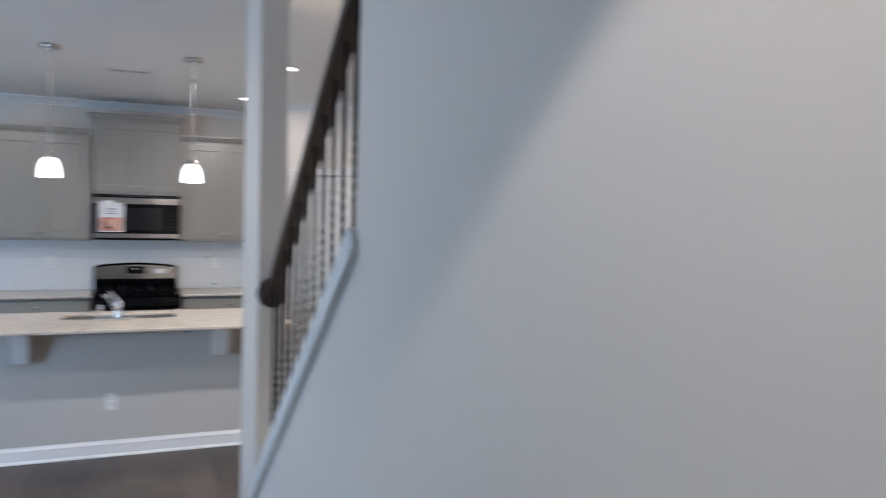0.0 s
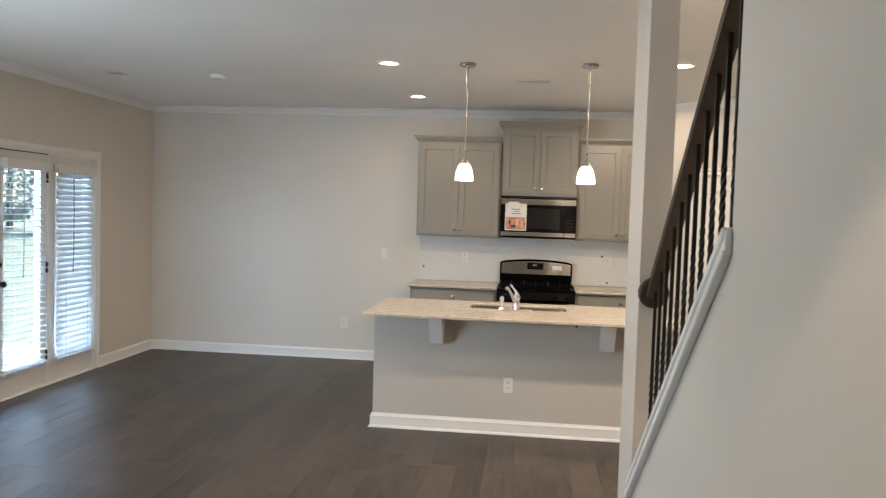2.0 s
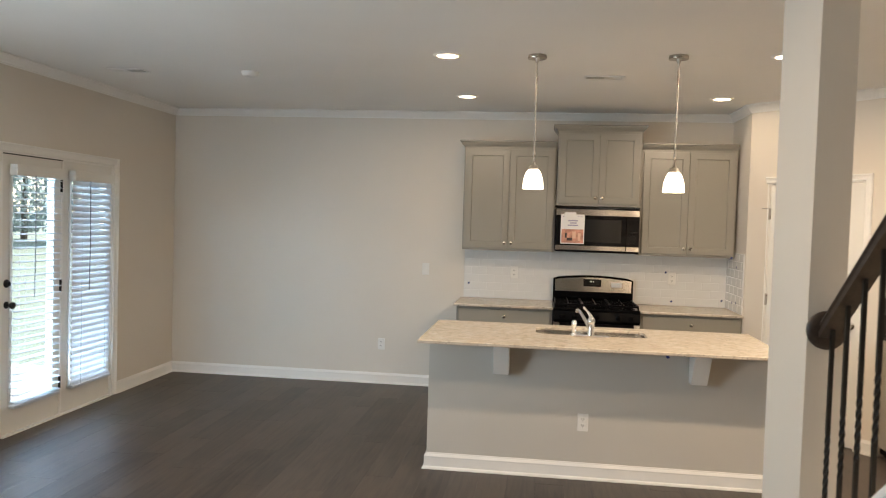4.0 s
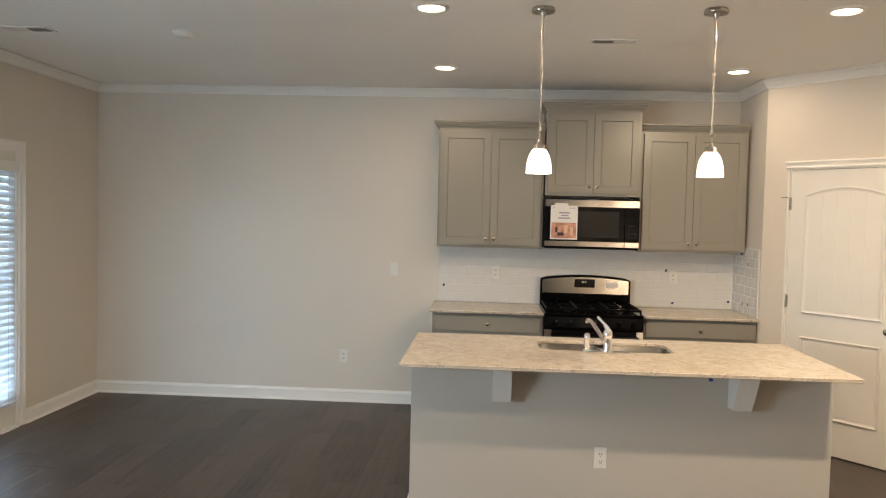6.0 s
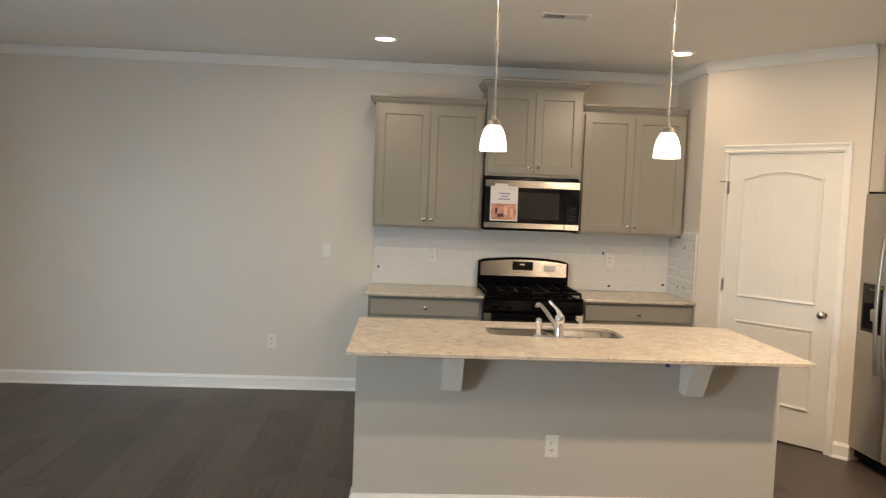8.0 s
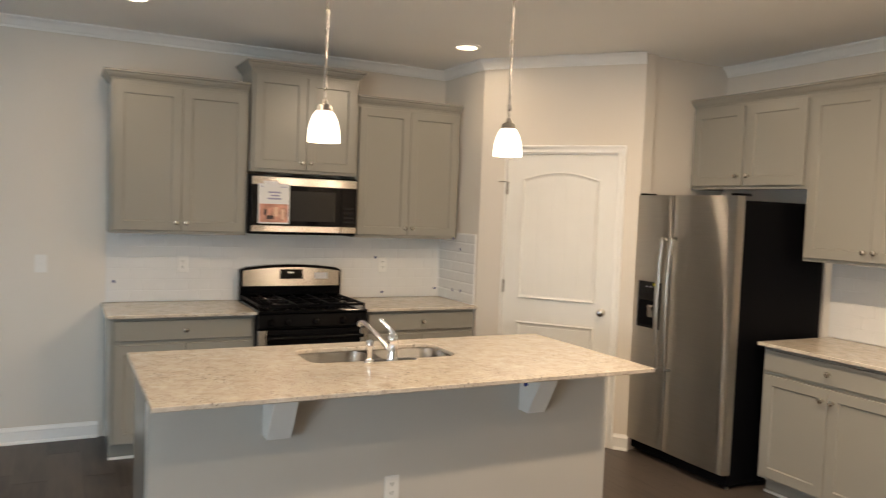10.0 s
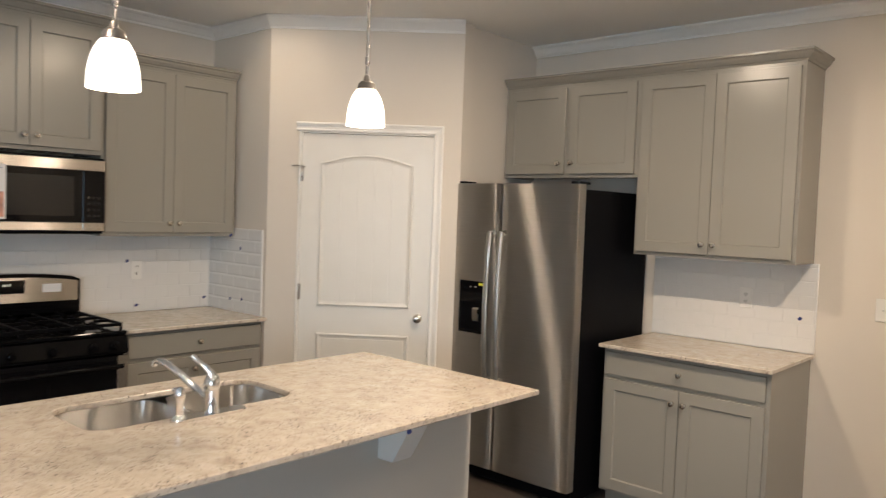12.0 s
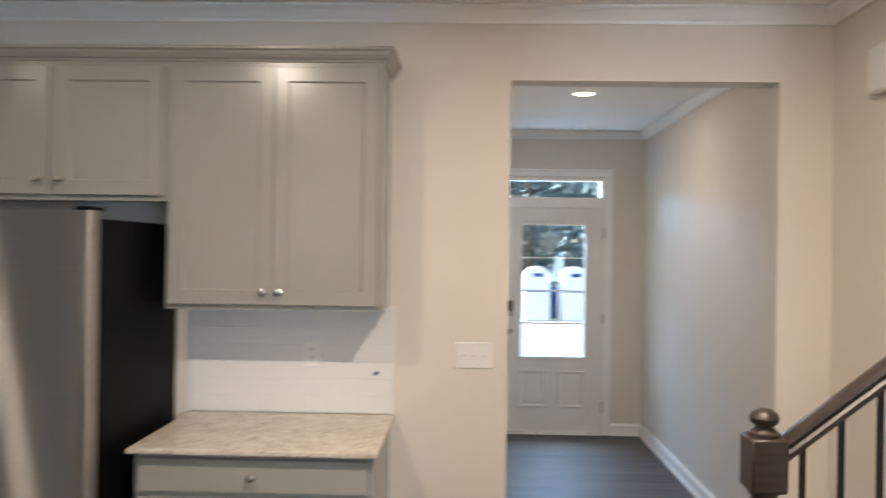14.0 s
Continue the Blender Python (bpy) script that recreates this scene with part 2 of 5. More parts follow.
fn, fl = LEAF.node_tree.nodes, LEAF.node_tree.links
ft, fx = fn.new("ShaderNodeBsdfTranslucent"), fn.new("ShaderNodeMixShader")
ft.inputs[0].default_value = (0.36, 0.45, 0.45, 1)
fx.inputs[0].default_value = 0.6
fl.new(fn["Principled BSDF"].outputs[0], fx.inputs[1])
fl.new(ft.outputs[0], fx.inputs[2])
fl.new(fx.outputs[0], fn["Material Output"].inputs[0])
BARK = material("bark", (0.10, 0.075, 0.055), 0.9, vary=0.3, scale=10, bump=0.6)


# ---- mesh helpers ----
def box(bm, x0, x1, y0, y1, z0, z1, bev=0.0, seg=1):
    vs = [bm.verts.new((x, y, z)) for x in (x0, x1) for y in (y0, y1) for z in (z0, z1)]
    fs = [bm.faces.new([vs[i] for i in f]) for f in ((0, 1, 3, 2), (4, 6, 7, 5), (0, 4, 5, 1), (2, 3, 7, 6), (0, 2, 6, 4), (1, 5, 7, 3))]
    if bev:
        es = list({e for f in fs for e in f.edges})
        bmesh.ops.bevel(bm, geom=es, offset=bev, segments=seg, affect="EDGES", profile=0.5)
    return fs


def lathe(bm, profile, seg=20, m=None, cap=True):
    """profile: (radius, z) from bottom to top, turned about z."""
    rings = []
    for r, z in profile:
        rings.append([bm.verts.new((m @ Vector(p)) if m else p) for p in ((r * math.cos(2 * math.pi * i / seg), r * math.sin(2 * math.pi * i / seg), z) for i in range(seg))])
    for a, b in zip(rings, rings[1:]):
        for i in range(seg):
            bm.faces.new((a[i], a[(i + 1) % seg], b[(i + 1) % seg], b[i]))
    if cap:
        bm.faces.new(list(reversed(rings[0])))
        bm.faces.new(rings[-1])


def tube(bm, pts, radius, seg=10, flat=1.0):
    """A round bar along points; radius may be a list."""
    pts = [Vector(p) for p in pts]
    rad = radius if isinstance(radius, (list, tuple)) else [radius] * len(pts)
    rings = []
    ref = Vector((0.13, 0.2, 0.97))
    for i, p in enumerate(pts):
        d = (pts[min(i + 1, len(pts) - 1)] - pts[max(i - 1, 0)]).normalized()
        if abs(d.dot(ref)) > 0.95:
            ref = Vector((1, 0.1, 0))
        u = d.cross(ref).normalized()
        v = d.cross(u)
        rings.append([bm.verts.new(p + rad[i] * (u * math.cos(a) + v * flat * math.sin(a))) for a in (2 * math.pi * k / seg for k in range(seg))])
    for a, b in zip(rings, rings[1:]):
        for k in range(seg):
            bm.faces.new((a[k], a[(k + 1) % seg], b[(k + 1) % seg], b[k]))
    bm.faces.new(list(reversed(rings[0])))
    bm.faces.new(rings[-1])


def prism(bm, pts, axis, a0, a1, bev=0.0):
    """A polygon drawn out along an axis. pts: the two other coordinates in order."""
    def at(p, a):
        return {"x": (a, p[0], p[1]), "y": (p[0], a, p[1]), "z": (p[0], p[1], a)}[axis]
    lo, hi = [bm.verts.new(at(p, a0)) for p in pts], [bm.verts.new(at(p, a1)) for p in pts]
    fs = [bm.faces.new(lo), bm.faces.new(list(reversed(hi)))]
    for i in range(len(pts)):
        j = (i + 1) % len(pts)
        fs.append(bm.faces.new((lo[j], lo[i], hi[i], hi[j])))
    if bev:
        bmesh.ops.bevel(bm, geom=list({e for f in fs for e in f.edges}), offset=bev, segments=1, affect="EDGES")


def sweep(bm, path, profile, z=0.0, m=None):
    """A moulding along a plan polyline; profile points are (out to the right of the way, up)."""
    ps = [Vector(p) for p in path]
    ns = []
    for a, b in zip(ps, ps[1:]):
        d = (b - a).normalized()
        ns.append(Vector((d.y, -d.x)))
    rings = []
    for i, p in enumerate(ps):
        if i == 0:
            o = ns[0]
        elif i == len(ps) - 1:
            o = ns[-1]
        else:
            o = (ns[i - 1] + ns[i]) / (1 + ns[i - 1].dot(ns[i]))
        ring = [Vector((p.x + o.x * u, p.y + o.y * u, z + v)) for u, v in profile]
        rings.append([bm.verts.new(m @ q if m else q) for q in ring])
    k = len(profile)
    for a, b in zip(rings, rings[1:]):
        for i in range(k):
            bm.faces.new((a[i], a[(i + 1) % k], b[(i + 1) % k], b[i]))
    bm.faces.new(list(reversed(rings[0])))
    bm.faces.new(rings[-1])


def done(name, bm, mat, parent=None, smooth=False, m=None):
    bmesh.ops.recalc_face_normals(bm, faces=bm.faces[:])
    me = bpy.data.meshes.new(name)
    bm.to_mesh(me)
    bm.free()
    if smooth:
        for p in me.polygons:
            p.use_smooth = True
        me.set_sharp_from_angle(angle=radians(38))
    me.materials.append(mat)
    ob = new(name, me)
    if parent:
        ob.parent = parent
    if m:
        ob.matrix_basis = m
    return ob


def boxes(name, mat, parent, *specs, bev=0.0, m=None):
    bm = bmesh.new()
    for s in specs:
        box(bm, *s, bev=bev)
    return done(name, bm, mat, parent, m=m)


def structure(ob, label, category=""):
    return tagged(ob, label, category, kind="structure")


def thing(name, label, category, m=None, group=""):
    ob = new(name)
    ob.empty_display_size = 0.1
    if m:
        ob.matrix_basis = m
    return tagged(ob, label, category, group)


def wall(name, along, a0, a1, b0, b1, z0, z1, holes, label, mat=None):
    """A wall along x or y from a0 to a1, b0 to b1 thick, with square holes (a, a, z, z)."""
    bm = bmesh.new()
    cuts = sorted({a0, a1, *[h for hole in holes for h in hole[:2]]})
    for u0, u1 in zip(cuts, cuts[1:]):
        spans, top = [], z0
        for h in sorted((h for h in holes if h[0] <= u0 and h[1] >= u1), key=lambda h: h[2]):
            if h[2] > top:
                spans.append((top, h[2]))
            top = h[3]
        if top < z1:
            spans.append((top, z1))
        for s0, s1 in spans:
            if along == "x":
                box(bm, u0, u1, b0, b1, s0, s1)
            else:
                box(bm, b0, b1, u0, u1, s0, s1)
    bmesh.ops.remove_doubles(bm, verts=bm.verts[:], dist=1e-5)
    inner = [f for f in bm.faces if any(f is not g and set(f.verts) == set(g.verts) for e in f.edges for g in e.link_faces)]
    if inner:
        bmesh.ops.delete(bm, geom=inner, context="FACES")
    return structure(done(name, bm, mat or WALL), label, "wall")


# ---- structure ----
XW, XE, YN, YS, HALL_X = -4.25, 2.87, 8.43, -2.6, 6.36
PAINT = "painted drywall, warm off-white greige, smooth"
wall("wall_north", "x", XW - 0.12, XE + 0.12, YN, YN + 0.12, 0, CEIL, [], PAINT)
# the second hole belongs to the added window, which stays out of view
wall("wall_west", "y", YS, YN, XW - 0.12, XW, 0, CEIL, [(5.86, 7.30, 0.0, 2.06), (1.3, 3.1, 0.8, 2.1)], PAINT + ", opened for glazed double doors and an added unseen window")
wall("wall_east", "y", 3.17, YN, XE, XE + 0.12, 0, CEIL, [(3.405, 4.585, 0.0, 2.41)], PAINT + ", with a cased-free opening to the hall")
wall("wall_south", "x", XW - 0.12, 0.44, YS - 0.12, YS, 0, CEIL, [], PAINT)
wall("wall_stair_side", "y", YS, 2.19, 0.44, 0.56, 0, CEIL, [], PAINT + ", beside the stairs")
wall("wall_stair_far", "y", YS, 3.08, 1.55, 1.67, 0, CEIL + 1.4, [], PAINT + ", far side of the stairs")
wall("wall_hall_side", "x", 1.55, HALL_X + 0.12, 3.05, 3.17, 0, CEIL, [], PAINT + ", along the entrance hall")
wall("wall_hall_left", "x", XE + 0.12, HALL_X + 0.12, 4.64, 4.76, 0, CEIL, [], PAINT + ", along the entrance hall")
wall("wall_front", "y", 3.17, 4.64, HALL_X, HALL_X + 0.12, 0, CEIL, [(3.52, 4.44, 0.0, 2.31)], PAINT + ", around the front door")
wall("wall_stair_back", "x", 0.44, 1.67, YS - 0.12, YS, 0, CEIL + 1.4, [], PAINT + ", closing the stairwell")

# knee wall and full-height wall end at the foot of the stairs
KN0, KN1, KS = (3.65, 0.46), (2.19, 1.60), (1.60 - 0.46) / (3.65 - 2.19)
bm = bmesh.new()
prism(bm, [(2.19, 0), (3.65, 0), KN0, KN1], "x", 0.44, 0.56)
structure(done("wall_knee", bm, WALL), "sloping half wall of painted drywall below the stair balusters", "wall")
structure(boxes("wall_post", WALL, None, (0.44, 0.56, 3.65, 4.07, 0, CEIL)), "full-height drywall end at the foot of the stairs", "wall")
bm = bmesh.new()
U = Vector((-(3.65 - 2.19), 1.14)).normalized()


def knee(y, up):
    return 0.46 + KS * (3.65 - y) + up


prism(bm, [(3.648, knee(3.648, 0.002)), (2.192, knee(2.192, 0.002)), (2.192, knee(2.192, 0.034)), (3.648, knee(3.648, 0.034))], "x", 0.415, 0.585, 0.004)
prism(bm, [(3.70, knee(3.70, 0.018)), (2.18, knee(2.18, 0.018)), (2.18, knee(2.18, -0.040)), (3.70, knee(3.70, -0.040))], "x", 0.421, 0.4385, 0.003)
prism(bm, [(3.70, knee(3.70, -0.034)), (2.175, knee(2.175, -0.034)), (2.175, knee(2.175, -0.050)), (3.70, knee(3.70, -0.050))], "x", 0.414, 0.4385, 0.003)
structure(done("trim_knee_cap", bm, TRIM), "white painted sloping cap and skirt trim on the half wall", "trim")

# pantry: side wall, skewed wall with a door, short return beside the fridge
PX = 1.305
PA, PB = Vector((PX, 7.80)), Vector((2.055, 6.905))
PL = (PB - PA).length
PM = pose(PA.x, PA.y, 0, 0, 0, math.degrees(math.atan2(PB.y - PA.y, PB.x - PA.x)))
structure(boxes("wall_pantry_side", WALL, None, (PX, PX + 0.1, 7.80, YN, 0, CEIL)), PAINT + ", side of the pantry", "wall")
D0, D1 = 0.200, 1.006
bm = bmesh.new()
for s in ((0.0, D0, 0, 0.1, 0, CEIL), (D1, PL, 0, 0.1, 0, CEIL), (D0, D1, 0, 0.1, 2.055, CEIL)):
    box(bm, *s)
structure(done("wall_pantry_front", bm, WALL, m=PM), PAINT + ", skewed across the corner", "wall")
structure(boxes("wall_pantry_return", WALL, None, (2.060, XE, 6.958, 7.058, 0, CEIL), (2.057, 2.157, 6.918, 6.957, 0, CEIL)), PAINT + ", beside the refrigerator", "wall")

structure(boxes("ceiling", CEILING, None, (XW - 0.12, 0.5, YS - 0.12, YN + 0.12, CEIL, CEIL + 0.12), (0.5, 1.61, 2.6, YN + 0.12, CEIL, CEIL + 0.12),
                (1.61, HALL_X + 0.2, 3.1, YN + 0.12, CEIL, CEIL + 0.12)), "flat white painted drywall ceiling", "ceiling")
structure(boxes("wall_stairwell_upper", WALL, None, (0.44, 0.5, YS, 2.6, CEIL + 0.12, CEIL + 1.4), (0.5, 1.55, 2.6, 2.7, CEIL + 0.12, CEIL + 1.4)), "painted upper walls of the stairwell", "wall")
structure(boxes("ceiling_stairwell", CEILING, None, (0.4, 1.7, YS - 0.12, 2.7, CEIL + 1.4, CEIL + 1.5)), "white ceiling above the stairs", "ceiling")

# mouldings
CROWN = [(0, 0), (0.062, 0), (0.062, -0.010), (0.054, -0.016), (0.043, -0.022), (0.030, -0.038), (0.020, -0.052), (0.012, -0.058), (0.009, -0.070), (0, -0.070)]
BASE = [(0, 0), (0.027, 0), (0.027, 0.006), (0.022, 0.014), (0.0155, 0.019), (0.0145, 0.078), (0.016, 0.084), (0.006, 0.102), (0.005, 0.108), (0, 0.108)]
bm = bmesh.new()
CZ = CEIL - 0.002
sweep(bm, [(0.438, YS), (XW, YS), (XW, YN), (PX, YN), PA, PB], CROWN, CZ)
sweep(bm, [(XE, 6.955), (XE, 3.172)], CROWN, CZ)
sweep(bm, [(XE + 0.12, 4.64), (HALL_X, 4.64), (HALL_X, 3.17), (XE + 0.12, 3.17)], CROWN, CZ)
sweep(bm, [(XE, 3.172), (1.67, 3.172)], CROWN, CZ)
structure(done("trim_crown", bm, TRIM), "white painted crown moulding", "trim")
bm = bmesh.new()
for path in ([(0.44, YS), (XW, YS), (XW, 5.80)], [(XW, 7.36), (XW, YN), (-1.235, YN)], [(0.44, 4.07), (0.44, YS)], [(0.56, 4.072), (0.438, 4.072)],
             [(XE, 5.08), (XE, 4.585), (XE + 0.12, 4.585)], [(XE + 0.12, 4.64), (HALL_X, 4.64), (HALL_X, 4.51)], [(HALL_X, 3.45), (HALL_X, 3.17), (XE + 0.12, 3.17)],
             [(XE, 3.40), (XE, 3.172), (1.68, 3.172)]):
    sweep(bm, path, BASE, 0.0)
sweep(bm, [(0.0, 0.0), (D0 - 0.014, 0.0)], BASE, 0.0, PM)
sweep(bm, [(D1 + 0.058, 0.0), (PL, 0.0)], BASE, 0.0, PM)
structure(done("baseboard", bm, TRIM), "white painted baseboard", "baseboard")


# ---- doors ----
def casing(bm, w0, w1, top, m, width=0.065, left=True, over=0.0):
    """Door casing round an opening, drawn in the plane of a wall whose face is local y = 0, facing -y."""
    prof = [(0, 0), (width, 0), (width, 0.016), (width - 0.005, 0.021), (width - 0.012, 0.021), (width - 0.016, 0.015), (width - 0.022, 0.014), (width - 0.027, 0.010), (0.016, 0.009), (0.010, 0.012), (0.004, 0.011), (0, 0.007)]
    turn = Matrix(((1, 0, 0, 0), (0, 0, -1, 0), (0, 1, 0, 0), (0, 0, 0, 1)))
    path = [(w1, 0.0), (w1, top), (w0, top), (w0, 0.0)] if left else [(w1, 0.0), (w1, top), (w0 - over, top)]
    sweep(bm, path, prof, 0.0, m @ turn)


def knob_profile(s=1.0):
    return [(0.026 * s, 0.0), (0.026 * s, 0.006 * s), (0.011 * s, 0.010 * s), (0.010 * s, 0.028 * s), (0.020 * s, 0.036 * s), (0.027 * s, 0.048 * s), (0.024 * s, 0.060 * s), (0.012 * s, 0.066 * s)]


OUT = pose(0, 0, 0, 90, 0, 0)  # turns a lathe's z to local -y


def door_knob(parent, x, y, z, s=1.0, mat=None):
    bm = bmesh.new()
    lathe(bm, knob_profile(s), 20, pose(x, y, z) @ OUT)
    return done("knob", bm, mat or NICKEL, parent, True)


def hinges(parent, x, y, zs, mat=None):
    for z in zs:
        bm = bmesh.new()
        lathe(bm, [(0.007, -0.048), (0.008, -0.045), (0.008, 0.045), (0.007, 0.048)], 10, pose(x, y, z))
        box(bm, x - 0.012, x + 0.012, y + 0.002, y + 0.008, z - 0.045, z + 0.045)
        done("hinge", bm, mat or NICKEL, parent, True)


def moulded_frame(bm, outline, depth_out=0.006, width=0.032, y=0.0):
    """A raised and sunk moulding band along a closed outline in the xz plane, on a face at local y facing -y."""
    k = len(outline)
    cx, cz = sum(p[0] for p in outline) / k, sum(p[1] for p in outline) / k
    steps = [(0.0, 0.0), (0.08, 0.011), (0.28, 0.013), (0.5, 0.006), (0.75, 0.003), (1.0, 0.0008)]
    rings = []
    for f, h in steps:
        ring = []
        for i, (px, pz) in enumerate(outline):
            a, b = Vector(outline[i - 1]), Vector(outline[(i + 1) % k])
            p = Vector((px, pz))
            d1, d2 = (p - a).normalized(), (b - p).normalized()
            n1, n2 = Vector((-d1.y, d1.x)), Vector((-d2.y, d2.x))
            o = (n1 + n2) / (1 + n1.dot(n2))
            q = p + o * width * f
            ring.append(bm.verts.new((q.x, y - h - 0.0005, q.y)))
        rings.append(ring)
    for a, b in zip(rings, rings[1:]):
        for i in range(k):
            bm.faces.new((a[i], a[(i + 1) % k], b[(i + 1) % k], b[i]))
    return [(v.co.x, v.co.z) for v in rings[-1]]


def pantry_door():
    d = thing("pantry_door", "closed white two-panel arch-top door with satin nickel knob", "door", PM)
    w0, w1, h = D0 + 0.005, D1 - 0.005, 2.045
    yf = 0.012
    # outlines of the two panels, counter-clockwise
    px0, px1 = w0 + 0.115, w1 - 0.115
    top = [(px0, 1.00), (px1, 1.00), (px1, 1.868)]
    for i in range(1, 8):
        u = i / 8
        top.append((px1 + (px0 - px1) * u, 1.868 + 0.055 * math.sin(math.pi * u)))
    top.append((px0, 1.868))
    low = [(px0, 0.26), (px1, 0.26), (px1, 0.83), (px0, 0.83)]
    bm = bmesh.new()
    front = bm.faces.new([bm.verts.new((x, yf, z)) for x, z in ((w0, 0.01), (w0, h), (w1, h), (w1, 0.01))])
    ret = bmesh.ops.extrude_face_region(bm, geom=[front])
    bmesh.ops.translate(bm, vec=(0, 0.035, 0), verts=[v for v in ret["geom"] if isinstance(v, bmesh.types.BMVert)])
    for outline in (top, low):
        band = moulded_frame(bm, outline, y=yf)
        inner = bm.faces.new([bm.verts.new((x, yf - 0.0025, z)) for x, z in [(q[0], q[1]) for q in band]])
        inner.normal_update()
    # the plank grooves of the upper panel, as narrow raised boards
    x0, x1 = px0 + 0.030, px1 - 0.030
    n = 5
    for i in range(n):
        a, b = x0 + (x1 - x0) * i / n + 0.0025, x0 + (x1 - x0) * (i + 1) / n - 0.0025
        za, zb = [1.838 + 0.052 * math.sin(math.pi * (1 - (q - px0) / (px1 - px0))) for q in (a, b)]
        vs = [(a, 1.03), (b, 1.03), (b, zb), (a, za)]
        prism(bm, vs, "y", yf - 0.0055, yf - 0.001, 0.001)
    box(bm, px0 + 0.03, px1 - 0.03, yf - 0.0055, yf - 0.001, 0.29, 0.80, 0.002)
    done("slab", bm, DOORW, d)
    door_knob(d, w1 - 0.062, yf, 0.945, 1.0, KNOB)
    boxes("latch", NICKEL, d, (w1 - 0.001, w1 + 0.004, yf - 0.004, yf + 0.012, 0.915, 0.975))
    hinges(d, w0 - 0.002, yf - 0.008, (0.25, 1.08, 1.80))
    bm = bmesh.new()
    tube(bm, [(w0 - 0.004, yf - 0.012, 1.845), (w0 - 0.03, yf - 0.03, 1.846), (w0 - 0.05, yf - 0.045, 1.842)], 0.004, 8)
    tube(bm, [(w0 + 0.004, yf - 0.014, 1.842), (w0 + 0.022, yf - 0.03, 1.838)], 0.0045, 8)
    done("door_stop", bm, NICKEL, d, True)


pantry_door()
bm = bmesh.new()
casing(bm, D0, D1, 2.055, Matrix(), 0.055, False, 0.028)
box(bm, D0 - 0.012, D0 - 0.0005, -0.009, -0.0005, 0.0, 2.0545, 0.002)
for q in ((D0, D0 + 0.004, 0.0, 0.1, 0, 2.055), (D1 - 0.004, D1, 0.0, 0.1, 0, 2.055), (D0, D1, 0.0, 0.1, 2.047, 2.0545)):
    box(bm, *q)
structure(done("trim_pantry_casing", bm, TRIM, m=PM), "white painted moulded door casing", "trim")

FD = pose(XW, 6.58, 0, 0, 0, 90)  # local x = +y, local -y = into the room


def french_side(label, xa, xb, tilt, active):
    d = thing("glazed_door", label, "door", FD, "pair of glazed patio doors")
    y0, y1 = 0.010, 0.054
    h = 2.0395
    ga, gb, g0, g1 = xa + 0.105, xb - 0.105, 0.235, 1.925
    bm = bmesh.new()
    box(bm, xa, ga, y0, y1, 0.012, h)
    box(bm, gb, xb, y0, y1, 0.012, h)
    box(bm, ga, gb, y0, y1, 0.012, g0)
    box(bm, ga, gb, y0, y1, g1, h)
    done("slab", bm, DOORW, d)
    bm = bmesh.new()
    for s in ((ga - 0.03, ga, g0 - 0.03, g1 + 0.03), (gb, gb + 0.03, g0 - 0.03, g1 + 0.03), (ga, gb, g0 - 0.03, g0), (ga, gb, g1, g1 + 0.03)):
        box(bm, s[0], s[1], y0 - 0.012, y0 - 0.0005, s[2], s[3], 0.003)
    done("lite_frame", bm, DOORW, d)
    pane = boxes("pane", GLASS, d, (ga, gb, 0.030, 0.036, g0, g1))
    pane.visible_shadow = False
    # blind
    bm = bmesh.new()
    box(bm, ga - 0.045, gb + 0.045, y0 - 0.075, y0 - 0.013, g1 - 0.035, g1 + 0.045, 0.004)
    done("valance", bm, DOORW, d)
    boxes("bottom_rail", BLIND, d, (ga - 0.035, gb + 0.035, y0 - 0.062, y0 - 0.016, g0 - 0.035, g0 - 0.012), bev=0.003)
    w, pitch, zc = 0.05, 0.051, g1 - 0.05
    bm = bmesh.new()
    ring = [(-w / 2, 0.0), (0.0, 0.0035), (w / 2, 0.0), (w / 2, -0.0028), (0.0, 0.0007), (-w / 2, -0.0028)]
    prism(bm, ring, "x", ga - 0.035, gb + 0.035)
    me_src = done("slat", bm, BLIND, d, m=pose(0, y0 - 0.039, zc, tilt))
    while zc - pitch > g0 + 0.0:
        zc -= pitch
        o = new("slat", me_src.data)
        o.parent = d
        o.matrix_basis = pose(0, y0 - 0.039, zc, tilt + random.uniform(-1.5, 1.5), 0, random.uniform(-0.15, 0.15))
    bm = bmesh.new()
    for x in (ga + 0.07, gb - 0.07):
        for yy in (y0 - 0.063, y0 - 0.015):
            tube(bm, [(x, yy, g0 - 0.02), (x, yy, g1)], 0.0009, 5)
    done("ladder_cord", bm, BLIND, d)
    bm = bmesh.new()
    tube(bm, [(ga + 0.15, y0 - 0.08, g1 - 0.03), (ga + 0.152, y0 - 0.083, g1 - 0.5), (ga + 0.148, y0 - 0.08, g1 - 0.93)], 0.0042, 8)
    done("wand", bm, material("grey_wand", (0.16, 0.18, 0.20), 0.3), d, True)
    if active:
        # dark strip over the head joint stands for the shaded gap
        boxes("head_gap_shade", SLOT, d, (xa, xb, -0.004, -0.0005, 2.037, 2.045))
        door_knob(d, xa + 0.055, y0, 0.955, 1.0, IRON)
        bm = bmesh.new()
        lathe(bm, [(0.030, 0), (0.030, 0.008), (0.022, 0.014), (0.020, 0.018)], 20, pose(xa + 0.055, y0, 1.11) @ OUT)
        box(bm, xa + 0.051, xa + 0.059, y0 - 0.036, y0 - 0.017, 1.095, 1.125, 0.002)
        done("deadbolt", bm, IRON, d, True)
        hinges(d, xb + 0.002, y0 - 0.006, (0.27, 1.05, 1.84), IRON)
    return d


